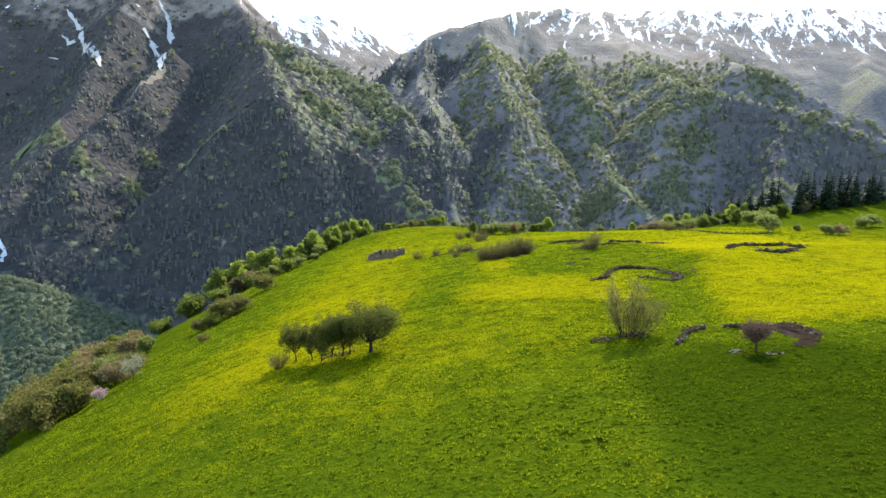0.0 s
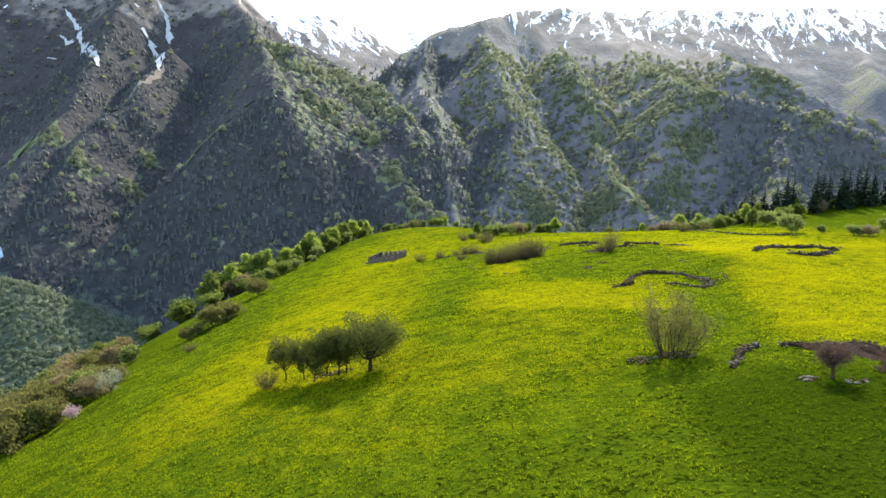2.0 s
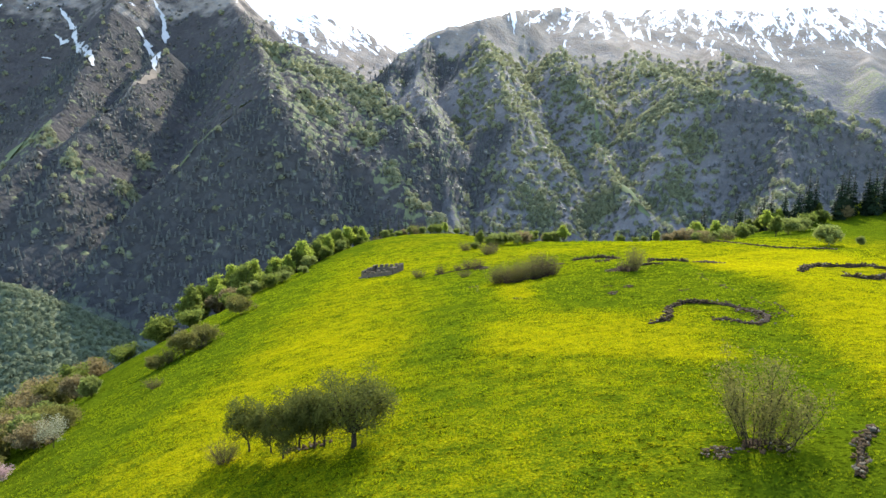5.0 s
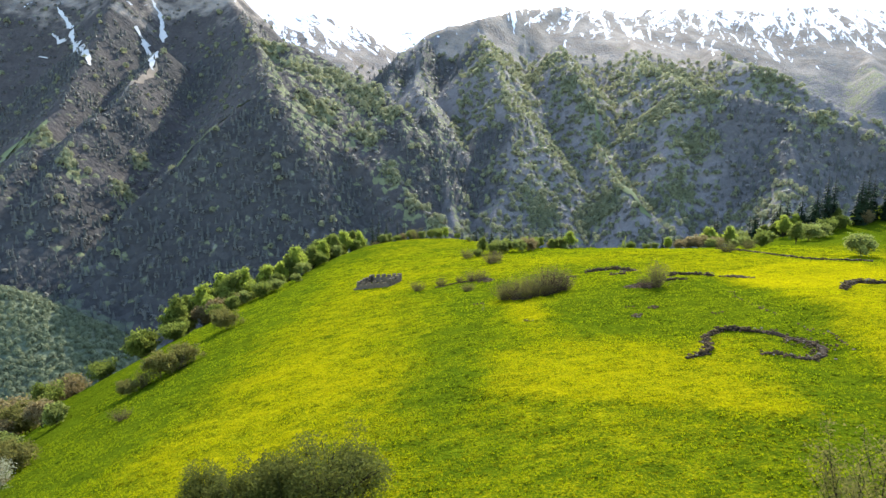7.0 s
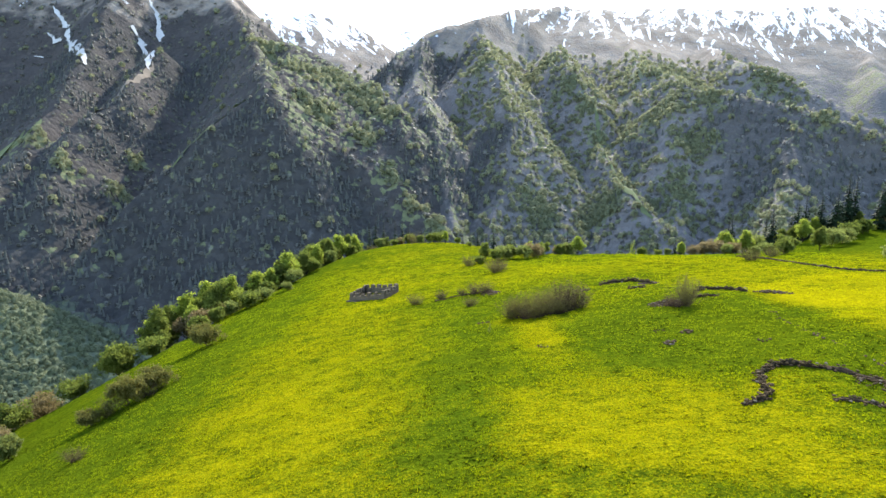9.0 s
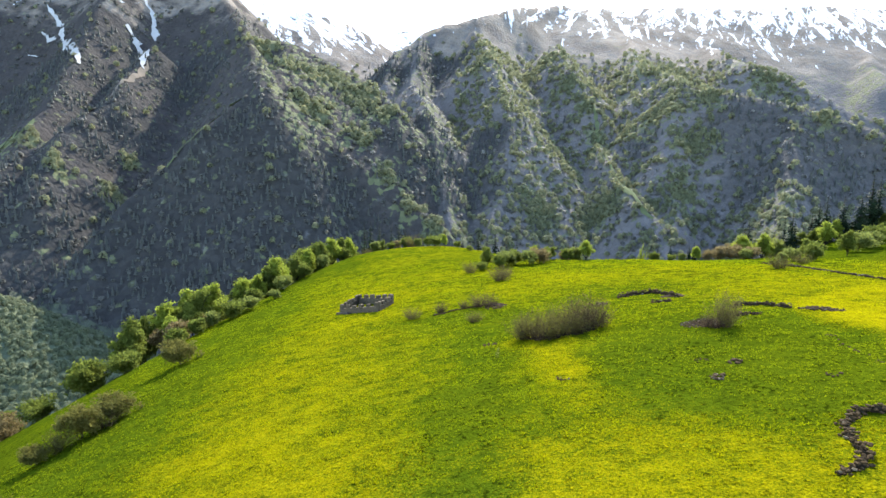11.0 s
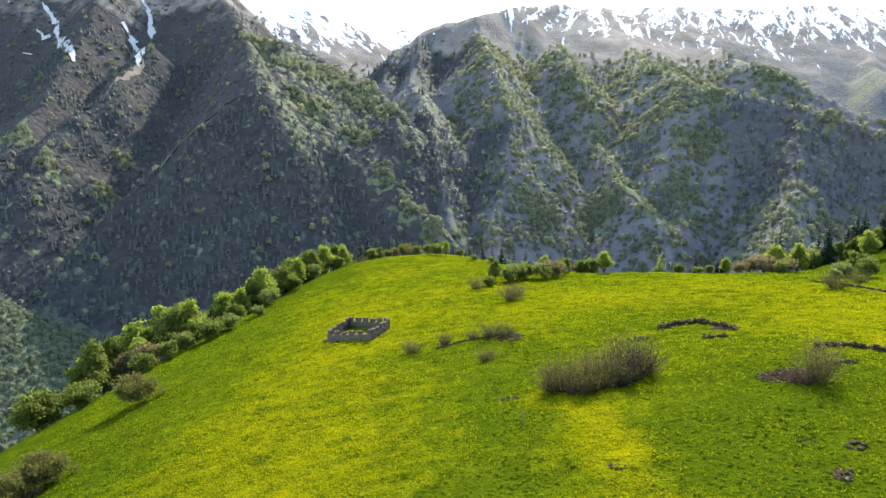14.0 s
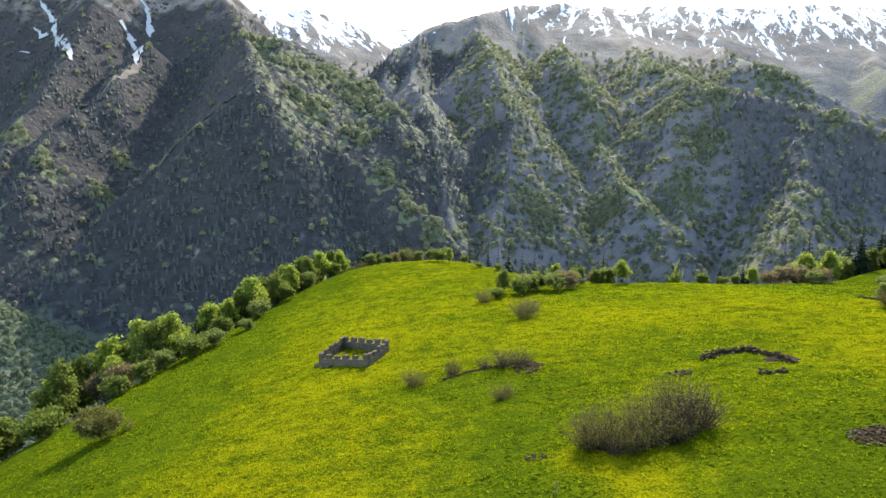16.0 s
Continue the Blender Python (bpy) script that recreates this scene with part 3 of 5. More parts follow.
def broadleaf(seed, height, width, clear, limbs, leaves, leaf, trunk_r, lobes=14, lean=0.0, tall=0.85, cone=0.0):
    """Trunk with forking limbs, and leaf positions in uneven clumps round their ends. Returns two pairs of arrays."""
    rng = np.random.default_rng(seed)
    paths, ends = [], []
    fork = np.array([lean * 0.3, 0.0, height * clear])
    paths.append(curve_to(rng, np.array([0, 0, -0.4]), fork, trunk_r * 1.25, trunk_r * 0.8, 0.03))
    for i in range(limbs):
        q = 2 * math.pi * (i + rng.uniform(-0.3, 0.3)) / limbs
        rad = width / 2 * rng.uniform(0.35, 0.8)
        end = np.array([math.cos(q) * rad + lean, math.sin(q) * rad, height * rng.uniform(max(clear + 0.2, 0.5), 0.88)])
        limb = curve_to(rng, fork + (0, 0, rng.uniform(-0.05, 0.1) * height), end, trunk_r * 0.5, trunk_r * 0.12, 0.12)
        paths.append(limb)
        for k in range(3):
            base = limb[2 + (k % 2)][0]
            tip = base + np.clip(rng.normal(size=3), -1.3, 1.3) * (0.15 * width, 0.15 * width, 0.09 * height) + (0, 0, 0.1 * height)
            tip[2] = min(tip[2], height * 0.92)
            paths.append(curve_to(rng, base, tip, trunk_r * 0.2, trunk_r * 0.05, 0.1, 3))
            ends.append(tip)
        ends.append(end)
    centre = np.array([lean, 0, height * (clear + 1) / 2])
    half = np.array([width / 2, width / 2, height * (1 - clear) / 2])
    blobs = []
    for i in range(lobes):
        d = rng.normal(size=3)
        d /= np.linalg.norm(d)
        slim = 1 - cone * d[2]
        blobs.append((centre + d * half * rng.uniform(0.4, 0.78) * (slim, slim, 1), rng.uniform(0.2, 0.36) * width / 2 * (1 - 0.4 * cone * max(d[2], 0)) + 0.1))
    for e in ends:
        if cone and e[2] > height * 0.62:
            e = e * (0.5, 0.5, 1)
        blobs.append((e, rng.uniform(0.14, 0.26) * width / 2 + 0.1))
    wt = np.array([r**2 for _, r in blobs])
    pick = rng.choice(len(blobs), leaves, p=wt / wt.sum())
    c = np.array([b[0] for b in blobs])[pick]
    r = np.array([b[1] for b in blobs])[pick]
    d = rng.normal(size=(leaves, 3))
    d /= np.linalg.norm(d, axis=1)[:, None]
    pos = c + d * (r * rng.uniform(0.15, 1.0, leaves) ** 0.5 * rng.uniform(0.75, 1.3, leaves) * np.where(rng.uniform(size=leaves) < 0.1, 1.35, 1.0))[:, None] * (1, 1, tall)
    pos[:, 2] = np.maximum(pos[:, 2], 0.12)
    return tubes(paths, 4), leaf_quads(rng, pos, leaf)


def many_stemmed(seed, height, width, stems, leaves, leaf, r0, base=0.3, low=0.25, fan=1.0, even=0.4):
    """A shrub of many stems rising from one stool, with side twigs; leaves thin out towards the ground."""
    rng = np.random.default_rng(seed)
    paths, pos = [], []
    per = max(1, leaves // stems)
    for i in range(stems):
        q, rad = rng.uniform(0, 2 * math.pi), math.sqrt(rng.uniform(0, 1))
        foot = np.array([math.cos(q), math.sin(q), 0]) * base * width * rad * 0.5
        foot[2] = -0.2
        h = height * (1 - even + even * rng.uniform(0, 1)) * (1 - 0.28 * rad)
        tip = foot + np.array([math.cos(q) * rad * width * 0.5 * fan * (1 - base), math.sin(q) * rad * width * 0.5 * fan * (1 - base), h])
        tip[:2] += rng.normal(size=2) * 0.05 * width
        stem = curve_to(rng, foot, tip, r0, r0 * 0.25, 0.06, 5)
        paths.append(stem)
        for k in range(4):
            b = stem[2 + k % 4][0]
            t = b + np.array([rng.normal() * 0.09 * width, rng.normal() * 0.09 * width, rng.uniform(0.05, 0.2) * height])
            paths.append(curve_to(rng, b, t, r0 * 0.4, r0 * 0.15, 0.08, 2))
            s = rng.uniform(0, 1, per // 5 + 1)[:, None]
            pos.append(b + (t - b) * s + rng.normal(size=(len(s), 3)) * 0.035 * width)
        s = rng.uniform(low, 1.03, per // 4 + 1)
        idx = np.clip((s * 5).astype(int), 0, 4)
        a = np.array([stem[j][0] for j in idx])
        b = np.array([stem[j + 1][0] for j in idx])
        pos.append(a + (b - a) * (s * 5 - idx)[:, None] + rng.normal(size=(len(s), 3)) * 0.045 * width)
    pos = np.concatenate(pos)
    pos[:, 2] = np.maximum(pos[:, 2], 0.1)
    return tubes(paths, 3), leaf_quads(rng, pos, leaf)


def spruce(seed, height, width, tiers=18):
    """Tapered trunk and whorls of drooping boughs made of ragged needle fans."""
    rng = np.random.default_rng(seed)
    stem = tubes([[(np.array([0, 0, -0.5]), width * 0.045), (np.array([0, 0, height * 0.5]), width * 0.03), (np.array([0, 0, height * 0.97]), 0.02)]], 6)
    verts, faces = [], []
    for i in range(tiers):
        s = i / (tiers - 1)
        z = height * (0.07 + 0.92 * s)
        reach = width / 2 * (1 - s) ** 0.85 * rng.uniform(0.85, 1.12) + 0.08
        n = max(5, int(11 * (1 - s) + 4))
        for k in range(n):
            q = 2 * math.pi * (k + rng.uniform(-0.4, 0.4)) / n
            r = reach * rng.uniform(0.7, 1.15)
            droop = r * rng.uniform(0.15, 0.5)
            out, side = np.array([math.cos(q), math.sin(q), 0]), np.array([-math.sin(q), math.cos(q), 0])
            wd = r * rng.uniform(0.2, 0.34)
            top = np.array([0, 0, z + r * 0.18])
            at = len(verts)
            mid = top + out * r * 0.55
            verts += [top, mid + side * wd - (0, 0, droop * 0.55), top + out * r - (0, 0, droop), mid - side * wd - (0, 0, droop * 0.55)]
            faces.append((at, at + 1, at + 2, at + 3))
            at = len(verts)
            verts += [mid, mid + side * wd * 0.7 - (0, 0, droop * 1.3), top + out * r * 0.85 - (0, 0, droop * 1.6), mid - side * wd * 0.7 - (0, 0, droop * 1.3)]
            faces.append((at, at + 1, at + 2, at + 3))
    return stem, (np.array(verts), np.array(faces))


# ---- plants: one pattern for each kind, then copies ----
PATTERNS = {}


def pattern(key, arrays, wood, leaf, name, label, category, group, wood_name="trunk", crown_name="crown"):
    PATTERNS[key] = [
        np_mesh(key + "_wood", *arrays[0], wood, True),
        np_mesh(key + "_leaves", *arrays[1], leaf, False),
        (name, label, category, group, wood_name, crown_name),
        None,
    ]


def plant(key, x, y, scale=1.0, wide=None, turn=None, label="", top=None, high=None):
    """Sets a plant of that pattern on the ground; top: the height in the world that it reaches, where high is the pattern's own height."""
    z = ground_z(x, y)
    if top is not None:
        scale = max(0.3, (top - z) / high)
        wide = wide or (min(scale * 1.15, 1.8) if key[0] == "s" else min(scale, 1.5))
    wide = wide or scale
    turn = (x * 47.3 + y * 91.7) % 360 if turn is None else turn
    m = Matrix.LocRotScale((x, y, z - 0.05), Euler((0, 0, radians(turn))), (wide, wide, scale))
    p = PATTERNS[key]
    name, text, category, group, wood_name, crown_name = p[2]
    if p[3] is None:
        ob = new(name)
        part(wood_name, p[0], ob)
        part(crown_name, p[1], ob)
        ob.matrix_world = m
        tagged(ob, text, category, group)
        p[3] = ob
    else:
        ob = copy_thing(p[3], Matrix.Identity(4))
        ob.matrix_basis = m
    if label:
        tagged(ob, label)
    return ob


for i in range(4):
    pattern(f"orchard{i}", broadleaf(100 + i, 5.6, (4.6, 3.8, 4.4, 3.6)[i], 0.2, 12, 6400, 0.09, 0.1, 10, (0.35, -0.3, 0.25, -0.3)[i], 1.1), BARK, LEAF_DARK,
            "tree", "small dark olive-leaved tree in a meadow clump", "tree", "trees of the meadow clump")
pattern("orchard_big", broadleaf(107, 6.2, 7.0, 0.2, 20, 12500, 0.095, 0.22, 14, 0.3, 1.0), BARK, LEAF_DARK,
        "tree", "broad dark olive-leaved tree with a stout trunk", "tree", "trees of the meadow clump")
for i in range(3):
    pattern(f"bush_mid{i}", broadleaf(120 + i, 3.4, (4.2, 3.6, 5.0)[i], 0.08, 8, 2900, 0.19, 0.07, 16), TWIG, LEAF_MID,
            "bush", "rounded mid-green bush at the meadow's edge", "bush", "bushes of the meadow's edge", "branchwork", "foliage")
    pattern(f"bush_grey{i}", broadleaf(130 + i, 3.4, (4.4, 3.8, 5.2)[i], 0.06, 8, 2900, 0.18, 0.07, 16), TWIG, LEAF_GREY,
            "bush", "rounded grey-green willow bush on the grass", "bush", "willow bushes", "branchwork", "foliage")
    pattern(f"bush_bud{i}", broadleaf(140 + i, 3.6, (4.4, 3.8, 5.0)[i], 0.06, 9, 3400, 0.15, 0.08, 16), TWIG, LEAF_BUD,
            "bush", "brownish bush just coming into leaf", "bush", "budding bushes", "branchwork", "foliage")
    pattern(f"tree_bright{i}", broadleaf(150 + i, 7.0, (4.0, 4.6, 3.6)[i], 0.08, 9, 4600, 0.19, 0.12, 24, 0.0, 1.0, 0.55), BARK, LEAF_BRIGHT,
            "tree", "fresh yellow-green young tree in the hedge", "tree", "young trees of the hedge")
    pattern(f"tree_mid{i}", broadleaf(160 + i, 7.0, (4.8, 4.2, 5.4)[i], 0.08, 9, 4600, 0.2, 0.13, 22, 0.0, 1.0, 0.4), BARK, LEAF_MID,
            "tree", "mid-green broadleaf tree in the hedge", "tree", "trees of the hedge")
    pattern(f"spruce{i}", spruce(170 + i, 11.0, (3.6, 4.2, 3.2)[i]), BARK, NEEDLE,
            "spruce", "dark green spruce behind the meadow's edge", "conifer", "spruces", "trunk", "crown")
pattern("shrub_tree", many_stemmed(180, 7.0, 6.8, 28, 7600, 0.085, 0.055, 0.36, 0.22, 0.85, 0.5), BARK, LEAF_OLIVE,
        "shrub", "tall many-stemmed shrub with sparse new leaves", "shrub", "", "branchwork", "foliage")
for i in range(2):
    pattern(f"twiggy{i}", many_stemmed(190 + i, 3.6, 4.0, 95, 900, 0.05, 0.03, 0.26, 0.45, 1.3, 0.6), TWIG, LEAF_BUD,
            "shrub", "dense twiggy brown shrub with opening buds", "shrub", "twiggy shrubs", "branchwork", "foliage")
    pattern(f"twiggy_green{i}", many_stemmed(195 + i, 3.6, 4.2, 80, 3000, 0.06, 0.028, 0.24, 0.35, 1.35, 0.6), TWIG, LEAF_OLIVE,
            "shrub", "dense twiggy shrub with dull green leaves", "shrub", "twiggy shrubs", "branchwork", "foliage")
pattern("red_shrub", broadleaf(200, 2.9, 3.0, 0.3, 18, 6500, 0.05, 0.13, 12, 0.0, 1.1), RED_TWIG, LEAF_RED,
        "shrub", "leafless dark reddish shrub beside the stone wall", "shrub", "red shrubs of the enclosure", "branchwork", "foliage")
pattern("red_scrub", many_stemmed(201, 0.7, 2.6, 150, 1600, 0.06, 0.014, 0.85, 0.1), RED_TWIG, LEAF_RED,
        "shrub", "low dry reddish scrub on the stone wall", "shrub", "red shrubs of the enclosure", "branchwork", "foliage")
pattern("pink", broadleaf(210, 2.8, 3.0, 0.12, 8, 1500, 0.09, 0.05, 10), TWIG, BLOSSOM,
        "tree", "small blossoming tree with pale pink flowers", "tree", "")
pattern("pale", broadleaf(211, 5.2, 4.4, 0.15, 10, 1700, 0.09, 0.07, 12), BARK, PALE_BLOSSOM,
        "tree", "thin pale tree with whitish blossom", "tree", "")
for i in range(2):
    pattern(f"bush_olive{i}", broadleaf(145 + i, 3.6, (4.8, 4.2)[i], 0.06, 9, 4200, 0.14, 0.08, 16), TWIG, LEAF_OLIVE,
            "bush", "large olive-brown bush of the thicket", "bush", "bushes of the thicket", "branchwork", "foliage")
pattern("dead_sapling", many_stemmed(212, 2.0, 0.8, 4, 60, 0.07, 0.02, 0.2, 0.3), TWIG, LEAF_GREY,
        "sapling", "thin young sapling standing alone in the grass", "sapling", "", "branchwork", "foliage")

# the clump of small trees in the meadow
plant("orchard_big", -8.6, 69.0, 1.0, turn=20)
for key, x, y, s in (("orchard1", -11.3, 70.4, 0.95), ("orchard3", -12.1, 70.6, 0.98), ("orchard2", -13.3, 70.8, 1.0), ("orchard0", -14.6, 70.1, 1.0), ("orchard3", -16.2, 72.0, 0.85),
                     ("orchard1", -18.6, 73.5, 0.98)):
    plant(key, x, y, s)
plant("twiggy_green1", -20.4, 72.4, 0.75, wide=0.6, label="small grey-green bush beside the tree clump")
# shrubs standing in the meadow
plant("shrub_tree", 18.9, 59.5, 1.0, turn=0)
plant("red_shrub", 26.6, 49.7, 1.0)
for x, y, s in ((33.2, 54.6, 0.75), (33.3, 53.2, 0.8), (32.6, 51.8, 0.75), (31.2, 50.4, 0.65), (30.0, 57.0, 0.8), (31.4, 56.4, 0.85), (32.8, 55.8, 0.8)):
    plant("red_scrub", x, y, s)
for key, x, y, s in (("twiggy_green0", 8.6, 131.8, 1.08), ("twiggy_green1", 9.8, 131.4, 1.2), ("twiggy1", 10.4, 129.6, 0.75), ("twiggy_green0", 12.0, 129.8, 1.0), ("twiggy_green1", 12.9, 130.9, 1.38),
                     ("twiggy_green0", 14.0, 132.4, 1.1), ("twiggy0", 15.9, 132.4, 1.42), ("twiggy_green1", 15.6, 130.9, 0.9), ("twiggy1", 17.2, 132.6, 1.5), ("twiggy0", 18.4, 132.4, 1.2)):
    plant(key, x, y, s, wide=s * 0.85)
plant("twiggy_green0", 31.0, 124.3, 1.35, wide=1.0)
plant("twiggy1", 29.4, 124.4, 0.6)
for key, x, y, s in (("twiggy_green1", -6.6, 154.6, 0.7), ("twiggy0", -1.8, 157.2, 0.62), ("twiggy1", 4.6, 157.4, 0.8), ("twiggy0", 6.6, 156.6, 0.75),
                     ("twiggy_green0", 3.2, 146.0, 0.6), ("twiggy1", 2.2, 157.8, 0.5)):
    plant(key, x, y, s)
plant("dead_sapling", 4.6, 124.2, 0.9)
# the hedge over the crest, in the middle
for key, x, y, s in (("twiggy_green0", 5.7, 202.6, 0.95), ("tree_mid0", 10.6, 211.5, 0.78), ("bush_mid0", 13.4, 208.0, 1.0), ("bush_grey0", 15.6, 211.0, 1.3),
                     ("twiggy_green1", 11.0, 184.0, 1.1), ("twiggy0", 12.4, 188.5, 0.9), ("bush_mid1", 18.0, 213.0, 1.2), ("bush_grey2", 21.4, 210.5, 1.1), ("bush_bud0", 24.2, 212.2, 1.15),
                     ("bush_mid2", 8.6, 206.0, 0.7), ("bush_grey1", 26.8, 217.0, 1.0)):
    plant(key, x, y, s)
plant("tree_bright1", 38.0, 219.0, 0.86, label="round fresh green tree alone on the crest")
for key, x, y, t in (("tree_bright0", 0.0, 262.0, 10.6), ("bush_mid0", 28.7, 226.0, 10.6), ("bush_bud1", 33.0, 224.0, 11.0), ("tree_bright2", 26.5, 236.0, 11.5), ("bush_mid1", 4.5, 262.0, 8.0),
                     ("bush_grey0", 8.0, 250.0, 8.4), ("bush_mid2", 13.0, 246.0, 8.6)):
    plant(key, x, y, top=t, high=7.0 if key[0] == "t" else 3.4)
# bushes and trees along the far edge
for i, (x, y) in enumerate(((-33, 287), (-29.5, 290), (-26.4, 289), (-24, 292), (-20.5, 289), (-18.2, 291), (-14, 284), (-11.5, 279), (-9.5, 276), (-6, 270), (-3.2, 268))):
    key = ("bush_mid0", "twiggy_green1", "bush_grey1", "tree_mid2", "bush_mid2", "bush_bud1")[i % 6]
    plant(key, x, y, (0.55 if key[0] == "t" and key[1] == "r" else 1.1) * (0.85 + 0.5 * ((i * 5) % 4) / 3))
# spruces on the far side of the crest, of which only the tops show
CREST_SPRUCES = ((-32.7, 307.0, 6.5), (-30.5, 310.8, 7.4), (-26.2, 304.3, 6.5), (-21.9, 311.8, 6.3), (-18.3, 305.5, 5.8), (-15.4, 301.1, 5.6), (6.8, 277.9, 5.0), (9.6, 277.5, 4.6), (12.0, 267.9, 8.5),
                 (15.0, 267.1, 6.7), (17.0, 257.6, 9.0), (20.7, 255.4, 8.1), (22.7, 245.9, 9.2), (38.5, 236.0, 11.8))
for i, (x, y, t) in enumerate(CREST_SPRUCES):
    plant(f"spruce{i % 3}", x, y, top=t + 2.6, high=11.0)
BEHIND_CREST = (
    ("spruce0", 63.8, 226, 13.5),
    ("spruce1", 69.1, 226, 12.5),
    ("spruce2", 71.3, 228, 13.6),
    ("tree_bright2", 69.4, 222, 13.1),
    ("bush_mid0", 57.8, 222, 11.1),
    ("bush_grey1", 65.1, 221, 10.8),
    ("bush_bud0", 72.4, 221, 11.6),
    ("bush_bud1", 76.5, 223, 12.3),
    ("bush_bud2", 79.1, 222, 13.0),
    ("tree_bright1", 84.3, 226, 15.6),
    ("bush_bud0", 83.1, 218, 13.0),
    ("bush_grey2", 80.6, 217, 12.7),
    ("tree_bright0", 92.5, 230, 15.5),
    ("bush_grey0", 98.7, 234, 13.5),
    ("tree_mid1", 105.5, 234, 15.1),
    ("tree_mid0", 108.5, 232, 16.7),
    ("spruce1", 91.7, 240, 16.9),
    ("spruce2", 103.8, 240, 18.7),
    ("spruce0", 109.4, 244, 16.9),
    ("spruce1", 112.0, 240, 20.5),
    ("bush_mid2", 62.0, 220, 10.7),
    ("spruce0", 36.2, 232, 13.1),
    ("spruce2", 38.9, 234, 12.5),
    ("bush_mid1", 33.4, 222, 12.2),
    ("bush_grey1", 36.6, 224, 12.1),
    ("bush_mid0", 67.8, 262, 5.7),
    ("bush_mid1", 28.7, 222, 12.7),
)
TALL = {"tree": 7.0, "bush": 3.5, "spru": 11.0}
for key, x, y, t in BEHIND_CREST:
    plant(key, x, y, top=t, high=TALL[key[:4]])
# spruces above the bushes on the rising side
for i, (x, y, t) in enumerate(((91.4, 237.1, 17.6), (102.3, 233.5, 19.2), (112.2, 237.1, 22.0), (116.7, 240.7, 22.1), (119.5, 237.1, 23.4), (122.2, 233.5, 25.2), (127.6, 237.1, 29.3), (131.2, 238.9, 29.7), (136.7, 233.5, 30.1),
                               (141.2, 237.1, 30.6), (145.7, 240.7, 30.2), (148.4, 237.1, 30.6), (148.4, 233.5, 31.1), (153.8, 237.1, 32.1), (159.3, 240.7, 30.9), (157.5, 233.5, 31.1), (164.7, 237.1, 29.3), (163.8, 233.5, 30.1), (169.2, 237.1, 28.5))):
    plant(f"spruce{(i * 2) % 3}", x, y, wide=1.9, top=t + 2.2 + 0.9 * math.sin(i * 2.3), high=11.0)
# bushes on the rising side
for key, x, y, s in (("bush_bud0", 86.3, 234.6, 1.2), ("bush_bud2", 91.0, 240.0, 1.4), ("bush_grey1", 70.6, 182.2, 0.75), ("bush_grey0", 77.6, 190.4, 1.0), ("bush_mid0", 80.7, 188.3, 1.2),
                     ("bush_mid1", 88.0, 200.7, 1.5), ("tree_bright1", 107.0, 225.0, 1.1), ("tree_mid0", 97.6, 201.7, 0.95), ("bush_grey2", 106.4, 210.6, 1.5), ("bush_grey0", 113.0, 216.0, 1.5),
                     ("bush_mid2", 120.0, 224.0, 1.5), ("bush_mid0", 127.0, 228.0, 1.4), ("tree_mid1", 131.0, 236.0, 0.9), ("bush_bud1", 138.0, 232.0, 1.4), ("bush_mid1", 144.6, 243.5, 1.4),
                     ("bush_grey1", 150.0, 236.0, 1.3), ("bush_mid0", 160.0, 246.0, 1.4), ("bush_grey2", 83.2, 154.7, 1.35), ("bush_grey0", 93.0, 146.6, 0.8), ("bush_bud2", 95.5, 145.4, 0.75),
                     ("bush_grey1", 92.0, 157.3, 0.6), ("bush_grey0", 122.0, 176.4, 1.0), ("bush_grey2", 127.0, 179.8, 1.1), ("twiggy_green0", 64.4, 172.4, 1.0), ("twiggy_green1", 72.6, 178.6, 0.8),
                     ("tree_bright0", 95.0, 232.0, 0.95), ("tree_bright2", 117.0, 236.0, 1.1), ("bush_bud0", 100.0, 236.0, 1.5)):
    plant(key, x, y, s)
